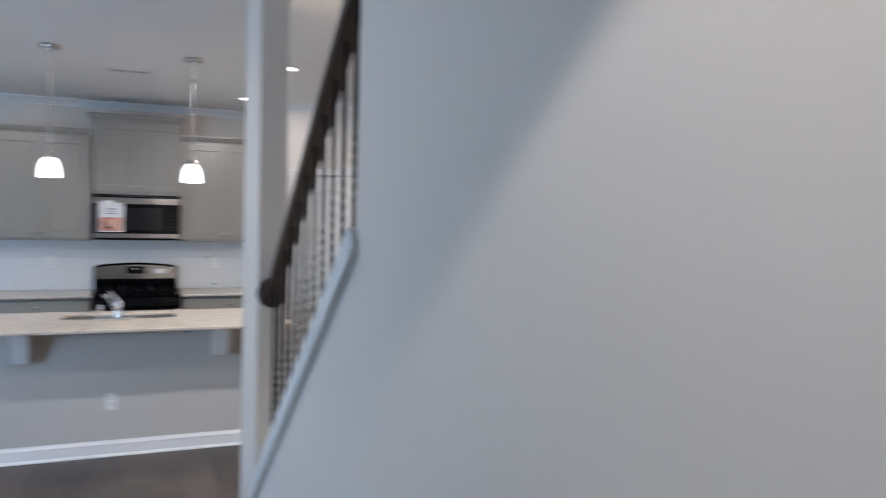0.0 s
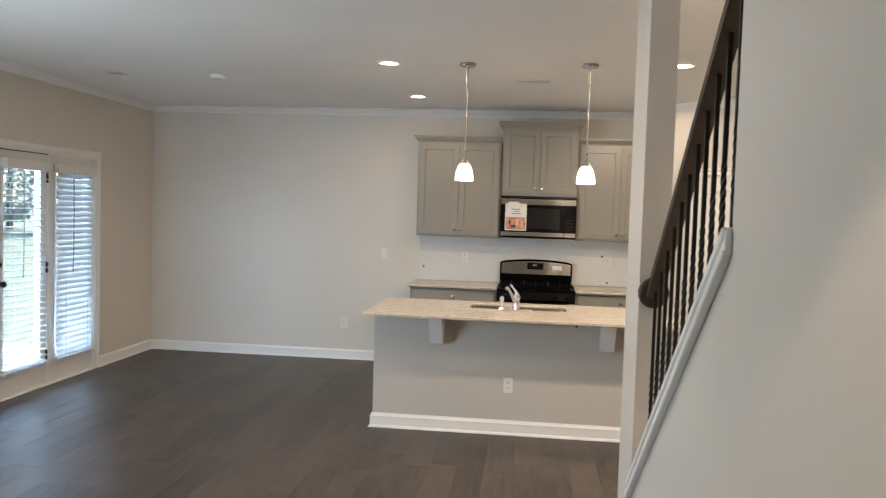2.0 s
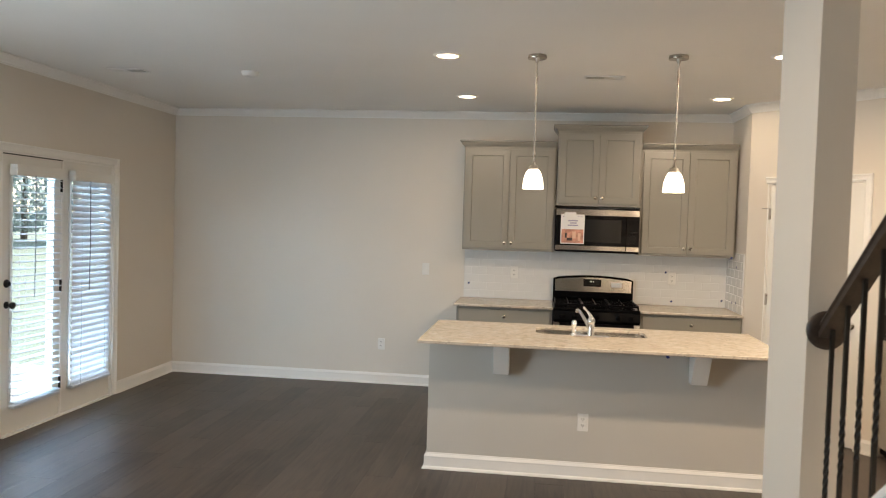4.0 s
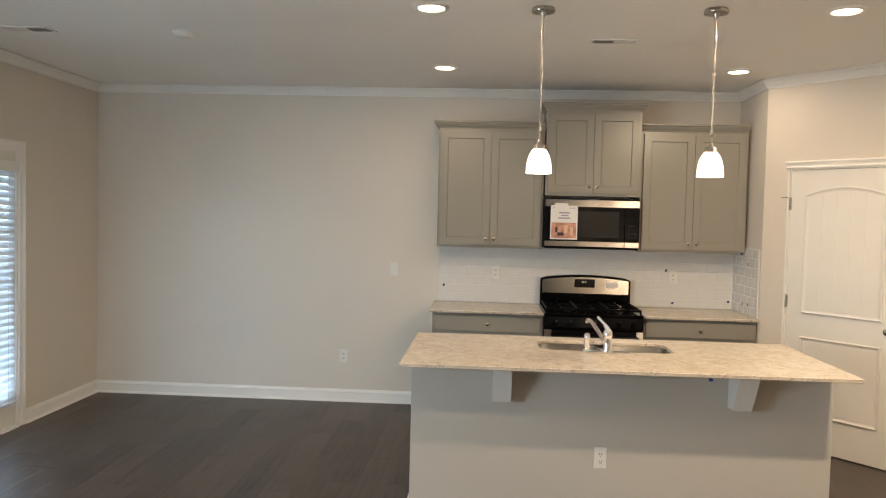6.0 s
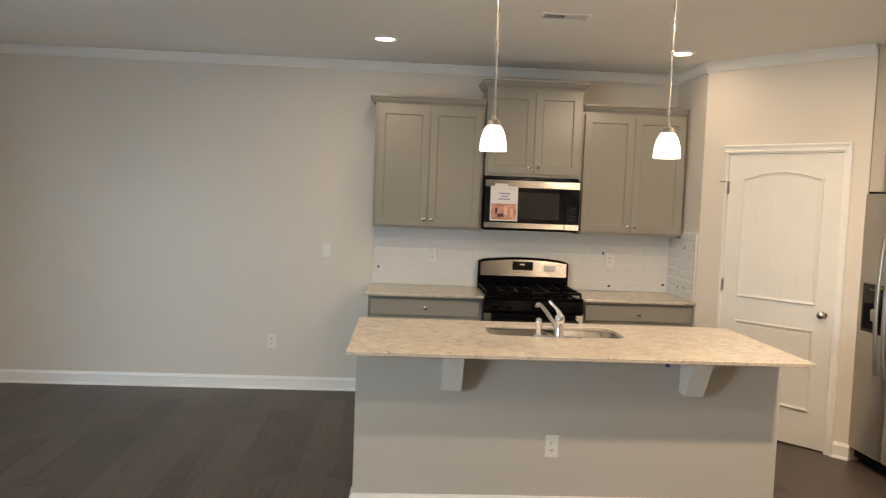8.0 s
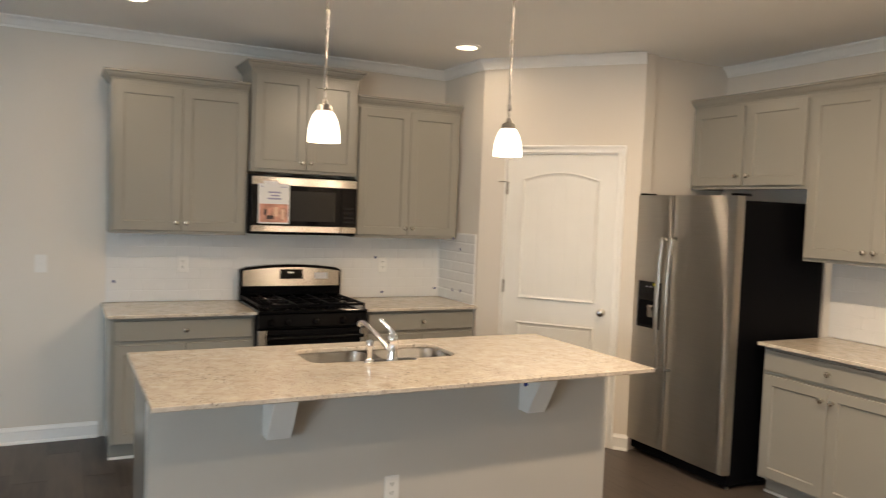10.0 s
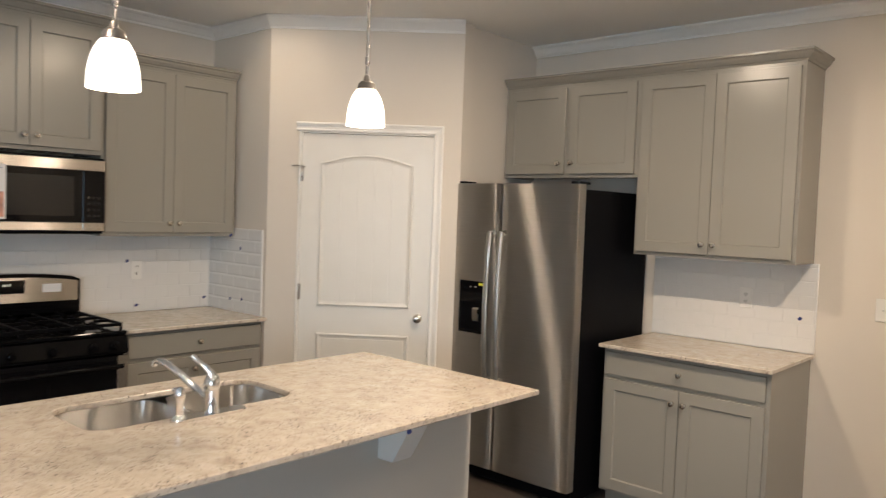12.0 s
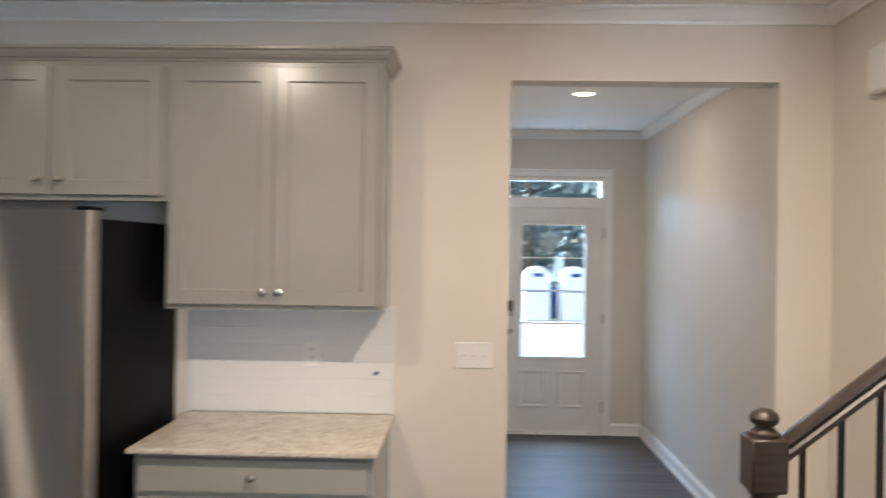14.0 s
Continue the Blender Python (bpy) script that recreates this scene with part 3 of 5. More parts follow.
french_side("white patio door with clear glass, open slatted blind", -0.6915, -0.0205, 6, True)
french_side("white patio door with clear glass, nearly closed slatted blind", 0.0005, 0.6915, 66, False)
bm = bmesh.new()
casing(bm, -0.715, 0.715, 2.055, FD)
structure(done("trim_patio_casing", bm, TRIM), "white painted moulded casing round the patio doors", "trim")
bm = bmesh.new()
for s in ((-0.72, -0.692, 0.0, 0.12, 0, 2.06), (0.692, 0.72, 0.0, 0.12, 0, 2.06), (-0.692, 0.692, 0.0, 0.12, 2.04, 2.06), (-0.020, 0.0, 0.0, 0.06, 0.0, 2.04), (-0.692, 0.692, -0.02, 0.12, 0.0, 0.011)):
    box(bm, *s)
structure(done("door_frame_patio", bm, TRIM, m=FD), "white painted door frame and sill", "door frame")

HD = pose(HALL_X, 3.98, 0, 0, 0, -90)  # local x = -y, local -y = into the hall


def front_door():
    d = thing("front_door", "closed white front door with a tall four-light window", "door", HD)
    w, h, y0, y1 = 0.4545, 2.0445, 0.012, 0.056
    g = (-0.285, 0.285, 0.70, 1.885)
    bm = bmesh.new()
    box(bm, -w, g[0], y0, y1, 0.015, h)
    box(bm, g[1], w, y0, y1, 0.015, h)
    box(bm, g[0], g[1], y0, y1, 0.015, g[2])
    box(bm, g[0], g[1], y0, y1, g[3], h)
    for x0, x1 in ((-0.29, -0.06), (0.06, 0.29)):
        band = moulded_frame(bm, [(x0, 0.24), (x1, 0.24), (x1, 0.57), (x0, 0.57)], y=y0, width=0.03)
        prism(bm, [(x0 + 0.04, 0.28), (x1 - 0.04, 0.28), (x1 - 0.04, 0.53), (x0 + 0.04, 0.53)], "y", y0 - 0.006, y0 - 0.0005, 0.003)
    done("slab", bm, DOORW, d)
    bm = bmesh.new()
    for s in ((g[0] - 0.03, g[0], g[2] - 0.03, g[3] + 0.03), (g[1], g[1] + 0.03, g[2] - 0.03, g[3] + 0.03), (g[0], g[1], g[2] - 0.03, g[2]), (g[0], g[1], g[3], g[3] + 0.03)):
        box(bm, s[0], s[1], y0 - 0.012, y0 - 0.0005, s[2], s[3], 0.004)
    done("lite_frame", bm, DOORW, d)
    for i in range(4):
        z0 = g[2] + (g[3] - g[2]) * i / 4
        p = boxes("pane", GLASS, d, (g[0], g[1], 0.030, 0.036, z0 + 0.006, z0 + (g[3] - g[2]) / 4 - 0.006))
        p.visible_shadow = False
        if i:
            boxes("glazing_bar", DOORW, d, (g[0], g[1], 0.026, 0.040, z0 - 0.006, z0 + 0.006))
    door_knob(d, -w + 0.062, y0, 0.925)
    boxes("keypad_lock", IRON, d, (-w + 0.030, -w + 0.092, y0 - 0.022, y0, 1.06, 1.20), bev=0.005)
    boxes("lock_plate", NICKEL, d, (-w + 0.034, -w + 0.088, y0 - 0.026, y0 - 0.0225, 1.063, 1.105), bev=0.002)
    hinges(d, w + 0.003, y0 - 0.006, (0.25, 1.05, 1.82))


front_door()
bm = bmesh.new()
casing(bm, -0.462, 0.462, 2.325, HD)
structure(done("trim_front_casing", bm, TRIM), "white painted moulded casing round the front door", "trim")
bm = bmesh.new()
for s in ((-0.46, -0.455, 0.0, 0.12, 0, 2.31), (0.455, 0.46, 0.0, 0.12, 0, 2.31), (-0.455, 0.455, 0.0, 0.12, 2.045, 2.135), (-0.455, -0.42, 0.0, 0.1, 2.135, 2.31), (0.42, 0.455, 0.0, 0.1, 2.135, 2.31),
          (-0.42, 0.42, 0.0, 0.1, 2.285, 2.31), (-0.455, 0.455, -0.03, 0.12, 0.0, 0.014)):
    box(bm, *s)
structure(done("door_frame_front", bm, TRIM, m=HD), "white painted frame with a transom bar and sill", "door frame")
pane = boxes("window_transom", GLASS, None, (-0.42, 0.42, 0.03, 0.036, 2.135, 2.285), m=HD)
pane.visible_shadow = False
structure(pane, "clear transom window above the front door", "window")


# frame of a window that is never in view, added to bring in light
bm = bmesh.new()
for q in ((1.3, 1.36, 0.8, 2.1), (3.04, 3.1, 0.8, 2.1), (1.36, 3.04, 0.8, 0.86), (1.36, 3.04, 2.04, 2.1), (2.18, 2.22, 0.86, 2.04)):
    box(bm, XW - 0.11, XW - 0.02, q[0], q[1], q[2], q[3])
structure(done("added_window_west", bm, TRIM), "white two-light window frame, unseen, added for its light", "window")


# ---- stairs ----
def staircase():
    s = thing("staircase", "carpeted straight stairs with white risers, rising beside the living room", "stairs", pose(0, 0, 0))
    n = 14
    for i in range(n):
        y = 3.95 - 0.247 * i
        z = 0.193 * (i + 1)
        boxes("riser", TRIM, s, (0.562, 1.548, y - 0.02, y, z - 0.193, z - 0.03))
        boxes("tread", TREAD, s, (0.562, 1.548, y - 0.249, y + 0.025, z - 0.03, z), bev=0.006)
    bm = bmesh.new()
    prism(bm, [(3.93, 0.0), (3.93 - 0.247 * n, 0.193 * n - 0.15), (3.93 - 0.247 * n, 0.0)], "x", 0.57, 1.54)
    done("carriage", bm, WALL, s)
    prof = [(3.97, 0.0), (3.97, 0.22), (3.06, 0.93), (3.06, 0.0)]
    bm = bmesh.new()
    prism(bm, prof, "x", 1.549, 1.565)
    done("stringer", bm, TRIM, s)


staircase()


def handrail_profile():
    return [(-0.030, -0.028), (0.030, -0.028), (0.033, -0.010), (0.024, 0.002), (0.030, 0.014), (0.026, 0.028), (0.012, 0.036), (-0.012, 0.036), (-0.026, 0.028), (-0.030, 0.014), (-0.024, 0.002), (-0.033, -0.010)]


def rail_bar(bm, x, ya, za, yb, zb):
    a = [bm.verts.new((x + u, ya, za + v)) for u, v in handrail_profile()]
    b = [bm.verts.new((x + u, yb, zb + v)) for u, v in handrail_profile()]
    k = len(a)
    for i in range(k):
        bm.faces.new((a[i], a[(i + 1) % k], b[(i + 1) % k], b[i]))
    bm.faces.new(a)
    bm.faces.new(b)


def baluster(parent, x, y, z0, z1):
    """A square iron bar with a twisted middle and a flat shoe."""
    bm = bmesh.new()
    s = 0.0065
    zs = [z0, z0 + (z1 - z0) * 0.30] + [z0 + (z1 - z0) * (0.30 + 0.26 * i / 24) for i in range(1, 25)] + [z1]
    rings = []
    for i, z in enumerate(zs):
        a = 0.0 if i < 2 else math.pi * 3.0 * min(i - 1, 24) / 24
        r = s * math.sqrt(2) * (0.98 if 2 <= i <= 24 else 1.0)
        rings.append([bm.verts.new((r * math.cos(a + q), r * math.sin(a + q), z)) for q in (math.pi / 4 + k * math.pi / 2 for k in range(4))])
    for a, b in zip(rings, rings[1:]):
        for k in range(4):
            bm.faces.new((a[k], a[(k + 1) % 4], b[(k + 1) % 4], b[k]))
    bm.faces.new(list(reversed(rings[0])))
    bm.faces.new(rings[-1])
    return done("baluster", bm, IRON, parent, m=pose(x, y, 0))


def left_railing():
    r = thing("stair_railing", "espresso wood handrail over black twisted iron balusters on the half wall", "railing", pose(0, 0, 0))
    zr = lambda y: 1.335 + 0.80 * (3.62 - y)
    bm = bmesh.new()
    rail_bar(bm, 0.50, 3.635, zr(3.635), 2.192, zr(2.192))
    done("handrail", bm, RAILW, r, True)
    bm = bmesh.new()
    lathe(bm, [(0.066, 0), (0.066, 0.010), (0.058, 0.018), (0.044, 0.022)], 24, pose(0.50, 3.648, 1.325) @ OUT)
    done("rosette", bm, RAILW, r, True)
    for k in range(12):
        y = 3.59 - 0.1165 * k
        baluster(r, 0.50, y, knee(y, 0.034), zr(y) - 0.024)


left_railing()


def right_railing():
    r = thing("newel_railing", "espresso turned newel post with handrail and black iron balusters", "railing", pose(1.50, 3.99, 0))
    bm = bmesh.new()
    box(bm, -0.047, 0.047, -0.047, 0.047, 0.0, 0.42, 0.005)
    lathe(bm, [(0.045, 0.42), (0.036, 0.44), (0.030, 0.47), (0.036, 0.60), (0.038, 0.75), (0.030, 0.92), (0.027, 0.98), (0.036, 1.005), (0.030, 1.015), (0.044, 1.035)], 20)
    box(bm, -0.047, 0.047, -0.047, 0.047, 1.035, 1.176, 0.006)
    lathe(bm, [(0.040, 1.176), (0.040, 1.186), (0.028, 1.194), (0.022, 1.202), (0.034, 1.212), (0.038, 1.224), (0.032, 1.238), (0.016, 1.247), (0.004, 1.249)], 20)
    done("newel", bm, RAILW, r, True)
    bm = bmesh.new()
    z = lambda dy: 1.105 + 0.78 * dy
    rail_bar(bm, 0.0, -0.045, z(0.045), -0.818, z(0.818))
    done("handrail", bm, RAILW, r, True)
    for k in range(7):
        dy = 0.10 + 0.1 * k
        step = math.floor((dy + 0.04) / 0.247 + 0.0)
        baluster(r, 0.0, -dy, 0.193 * (step + 1), z(dy) - 0.024)


right_railing()


# ---- cabinets ----
def shaker(parent, name, x0, x1, z0, z1, y, rail=0.058, flat=False, knob=None):
    """A framed cabinet front, its face at local y, facing -y."""
    bm = bmesh.new()
    fs = box(bm, x0, x1, y, y + 0.02, z0, z1)
    bmesh.ops.recalc_face_normals(bm, faces=bm.faces[:])
    bm.normal_update()
    face = min(fs, key=lambda f: f.calc_center_median().y)
    if not flat:
        bmesh.ops.inset_region(bm, faces=[face], thickness=rail, use_even_offset=True)
        bmesh.ops.inset_region(bm, faces=[face], thickness=0.006, depth=-0.009, use_even_offset=True)
    es = [e for e in bm.edges if abs(e.verts[0].co.y - y) < 1e-5 and abs(e.verts[1].co.y - y) < 1e-5 and len([f for f in e.link_faces if abs(f.normal.y) < 0.5]) == 1]
    es = [e for e in es if all(abs(v.co.x - x0) < 1e-5 or abs(v.co.x - x1) < 1e-5 or abs(v.co.z - z0) < 1e-5 or abs(v.co.z - z1) < 1e-5 for v in e.verts)]
    bmesh.ops.bevel(bm, geom=es, offset=0.002, segments=1, affect="EDGES")
    o = done(name, bm, CABINET, parent)
    if knob:
        bm = bmesh.new()
        lathe(bm, [(0.008, 0), (0.006, 0.004), (0.005, 0.014), (0.011, 0.018), (0.0155, 0.023), (0.0145, 0.029), (0.008, 0.032)], 16, pose(knob[0], y, knob[1]) @ OUT)
        k = done("knob", bm, KNOB, o, True)
    return o


CAB_CROWN = [(0, 0), (0.006, 0), (0.010, 0.010), (0.018, 0.014), (0.030, 0.030), (0.034, 0.040), (0.044, 0.046), (0.044, 0.058), (0, 0.058)]


def upper_cabinet(label, w, h, d, m, doors, crown, knob_z=0.075, group="wall cabinets", mid=0.0025):
    """Origin: the middle of the back's lower edge. crown: which of left, front, right."""
    c = thing("wall_cabinet", label, "cabinet", m, group)
    bm = bmesh.new()
    box(bm, -w / 2, w / 2, -d, 0, 0.012, h)
    box(bm, -w / 2, w / 2, -d, -d + 0.02, 0.0, 0.0118)
    box(bm, -w / 2, -w / 2 + 0.018, -d + 0.02, 0, 0.0, 0.0118)
    box(bm, w / 2 - 0.018, w / 2, -d + 0.02, 0, 0.0, 0.0118)
    done("body", bm, CABINET, c)
    n = doors
    e = 0.018
    dw = (w - 2 * e - mid * (n - 1)) / n
    for i in range(n):
        x0 = -w / 2 + e + i * (dw + mid)
        kx = x0 + dw - 0.03 if i == 0 else x0 + 0.03
        shaker(c, "door", x0, x0 + dw, 0.022, h - 0.035, -d - 0.0205, knob=(kx, knob_z))
    bm = bmesh.new()
    path = [(-w / 2, -d), (w / 2, -d)]
    if "l" in crown:
        path.insert(0, (-w / 2, -0.001))
    if "r" in crown:
        path.append((w / 2, -0.001))
    sweep(bm, path, CAB_CROWN, h - 0.012)
    done("crown", bm, CABINET, c)
    return c


UC = "greige painted shaker wall cabinet with two doors and nickel knobs"
UD = 0.305
upper_cabinet(UC, 0.862, 0.985, UD, pose(-0.772, YN - 0.001, 1.395), 2, "l")
upper_cabinet("raised greige shaker wall cabinet with two doors above the microwave", 0.762, 0.70, UD + 0.03, pose(0.05, YN - 0.001, 1.835), 2, "lr")
upper_cabinet(UC, 0.848, 0.985, UD, pose(0.860, YN - 0.001, 1.395), 2, "")
ER = lambda y, z: pose(XE - 0.001, y, z, 0, 0, -90)
upper_cabinet("short greige shaker wall cabinet with two doors above the refrigerator", 0.950, 0.585, UD, ER(6.4805, 1.835), 2, "", 0.085, mid=0.032)
upper_cabinet(UC, 0.886, 1.025, UD, ER(5.562, 1.395), 2, "r")


def base_cabinet(label, w, d, m, end_left=False, end_right=False):
    c = thing("base_cabinet", label, "cabinet", m, "base cabinets")
    bm = bmesh.new()
    box(bm, -w / 2, w / 2, -d, 0, 0.10, 0.893)
    box(bm, -w / 2 + 0.004, w / 2 - 0.004, -d + 0.07, -0.002, 0.0, 0.0998)
    done("body", bm, CABINET, c)
    boxes("toe_trim", TRIM, c, (-w / 2 + 0.002, w / 2 - 0.002, -d + 0.056, -d + 0.0695, 0.0, 0.016), bev=0.003)
    yf = -d - 0.0205
    shaker(c, "drawer", -w / 2 + 0.02, w / 2 - 0.02, 0.748, 0.870, yf, flat=True, knob=(0.0, 0.809))
    half = (w - 0.04 - 0.004) / 2
    shaker(c, "door", -w / 2 + 0.02, -w / 2 + 0.02 + half, 0.118, 0.725, yf, knob=(-0.032, 0.658))
    shaker(c, "door", w / 2 - 0.02 - half, w / 2 - 0.02, 0.118, 0.725, yf, knob=(0.032, 0.658))
    return c


BC = "greige painted shaker base cabinet with one drawer and two doors"
base_cabinet(BC, 0.868, 0.60, pose(-0.771, YN - 0.001, 0))
base_cabinet(BC, 0.868, 0.60, pose(0.870, YN - 0.001, 0))
base_cabinet(BC, 0.888, 0.60, ER(5.550, 0))


def countertop(label, x0, x1, d, m):
    t = boxes("countertop", GRANITE, None, (x0, x1, -d, -0.001, 0.8935, 0.914), bev=0.003, m=m)
    return tagged(t, label, "countertop")


CT = "speckled cream granite countertop slab on a base cabinet"
countertop(CT, -1.230, -0.334, 0.648, pose(0, YN - 0.012, 0))
countertop(CT, 0.434, PX - 0.001, 0.648, pose(0, YN - 0.012, 0))
countertop(CT, -0.455, 0.462, 0.645, pose(XE - 0.012, 5.550, 0, 0, 0, -90))


# ---- island ----
def rounded(x0, x1, y0, y1, r, k=6):
    pts = []
    for cx, cy, a in ((x1 - r, y1 - r, 0), (x0 + r, y1 - r, 90), (x0 + r, y0 + r, 180), (x1 - r, y0 + r, 270)):
        for i in range(k + 1):
            q = radians(a + 90 * i / k)
            pts.append((cx + r * math.cos(q), cy + r * math.sin(q)))
    return pts


SX0, SX1, SY0, SY1 = -0.475, 0.272, 6.115, 6.455


def island():
    isl = thing("kitchen_island", "island with painted half wall, granite top and undermount sink", "island", pose(0, 0, 0))
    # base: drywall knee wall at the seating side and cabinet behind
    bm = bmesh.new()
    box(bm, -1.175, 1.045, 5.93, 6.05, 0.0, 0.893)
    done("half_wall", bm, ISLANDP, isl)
    boxes("cabinet_body", CABINET, isl, (-1.172, -0.50, 6.051, 6.56, 0.10, 0.893), (0.30, 1.042, 6.051, 6.56, 0.10, 0.893), (-0.50, 0.30, 6.53, 6.56, 0.10, 0.893), (-0.50, 0.30, 6.051, 6.53, 0.10, 0.60), (-1.16, 1.03, 6.051, 6.49, 0.0, 0.099))
    for i in range(4):
        x0 = -1.15 + i * 0.545
        bm = bmesh.new()
        fs = box(bm, x0, x0 + 0.535, 6.561, 6.58, 0.12, 0.86)
        done("cabinet_door", bm, CABINET, isl)
    bm = bmesh.new()
    sweep(bm, [(-1.175, 6.05), (-1.175, 5.93), (1.045, 5.93), (1.045, 6.05)][::-1], [(-u, v) for u, v in BASE])
    done("baseboard", bm, TRIM, isl)
    # slab with the sink's cut-out
    hole = rounded(SX0, SX1, SY0, SY1, 0.075)
    X0, X1, Y0, Y1 = -1.205, 1.028, 5.577, 6.592
    bm = bmesh.new()
    half = len(hole) // 2
    hv = [bm.verts.new((x, y, 0.914)) for x, y in hole]
    c = {n: bm.verts.new((x, y, 0.914)) for n, (x, y) in {"a": (X0, Y0), "b": (X1, Y0), "c": (X1, Y1), "d": (X0, Y1)}.items()}
    f1 = bm.faces.new([c["c"], c["d"]] + list(reversed(hv[:half])))
    f2 = bm.faces.new([c["a"], c["b"]] + list(reversed(hv[half:])))
    f3 = bm.faces.new([c["d"], c["a"], hv[half], hv[half - 1]])
    f4 = bm.faces.new([c["b"], c["c"], hv[0], hv[-1]])
    ret = bmesh.ops.extrude_face_region(bm, geom=[f1, f2, f3, f4])
    bmesh.ops.translate(bm, vec=(0, 0, -0.0205), verts=[v for v in ret["geom"] if isinstance(v, bmesh.types.BMVert)])
    bm.normal_update()
    rim = [e for e in bm.edges if any(abs(f.normal.z) < 0.5 for f in e.link_faces) and any(abs(f.normal.z) > 0.5 for f in e.link_faces)]
    bmesh.ops.bevel(bm, geom=rim, offset=0.003, segments=1, affect="EDGES")
    done("countertop", bm, GRANITE, isl)
    # sink bowls
    bm = bmesh.new()
    for a, b in ((SX0 - 0.004, -0.118), (-0.086, SX1 + 0.004)):
        rings = []
        for z, ins in ((0.893, 0.0), (0.80, 0.004), (0.735, 0.010), (0.712, 0.028), (0.705, 0.06)):
            rings.append([bm.verts.new((x, y, z)) for x, y in rounded(a + ins, b - ins, SY0 - 0.004 + ins, SY1 + 0.004 - ins, max(0.02, 0.07 - ins * 0.4))])
        for p, q in zip(rings, rings[1:]):
            for i in range(len(p)):
                bm.faces.new((p[i], p[(i + 1) % len(p)], q[(i + 1) % len(p)], q[i]))
        bm.faces.new(rings[-1])
        lathe(bm, [(0.042, 0.7055), (0.042, 0.708), (0.030, 0.708)], 20, pose((a + b) / 2, (SY0 + SY1) / 2, 0))
    box(bm, -0.118, -0.086, SY0 + 0.03, SY1 - 0.03, 0.872, 0.880, 0.003)
    done("sink", bm, SINK, isl, True)
    # brackets under the overhang
    for x in (-0.690, 0.552):
        bm = bmesh.new()
        prism(bm, [(5.929, 0.8925), (5.735, 0.8925), (5.735, 0.872), (5.82, 0.725), (5.85, 0.672), (5.929, 0.672)], "x", x - 0.05, x + 0.05, 0.003)
        done("bracket", bm, TRIM, isl)


island()


def faucet():
    f = thing("faucet", "polished chrome single-lever faucet with side spray on the island", "faucet", pose(-0.113, 6.062, 0.914))
    bm = bmesh.new()
    pl = rounded(-0.14, 0.125, -0.028, 0.028, 0.026)
    prism(bm, pl, "z", 0.0, 0.010, 0.003)
    done("base_plate", bm, CHROME, f, True)
    bm = bmesh.new()
    lathe(bm, [(0.026, 0.010), (0.0255, 0.012), (0.023, 0.02), (0.0225, 0.085), (0.025, 0.088), (0.026, 0.100), (0.024, 0.118), (0.018, 0.130), (0.008, 0.135)], 24)
    done("body", bm, CHROME, f, True)
    bm = bmesh.new()
    tube(bm, [(-0.004, 0.010, 0.045), (-0.022, 0.05, 0.078), (-0.046, 0.11, 0.118), (-0.066, 0.165, 0.147), (-0.077, 0.192, 0.157), (-0.084, 0.207, 0.153), (-0.086, 0.211, 0.138)],
         [0.013, 0.012, 0.0115, 0.011, 0.011, 0.011, 0.011], 14)
    done("spout", bm, CHROME, f, True)
    bm = bmesh.new()
    tube(bm, [(0.0, 0.0, 0.122), (-0.006, 0.004, 0.140), (-0.018, 0.012, 0.158), (-0.034, 0.024, 0.174), (-0.046, 0.033, 0.186), (-0.052, 0.038, 0.195)], [0.017, 0.013, 0.009, 0.008, 0.0095, 0.007], 12)
    done("lever", bm, CHROME, f, True)
    bm = bmesh.new()
    lathe(bm, [(0.022, 0.010), (0.020, 0.016), (0.014, 0.022), (0.0135, 0.060), (0.017, 0.068), (0.018, 0.082), (0.016, 0.098), (0.012, 0.106), (0.005, 0.109)], 18, pose(-0.112, 0.0, 0))
    tube(bm, [(-0.112, 0.006, 0.088), (-0.113, 0.022, 0.096), (-0.114, 0.032, 0.094)], 0.008, 10)
    done("side_spray", bm, CHROME, f, True)


faucet()


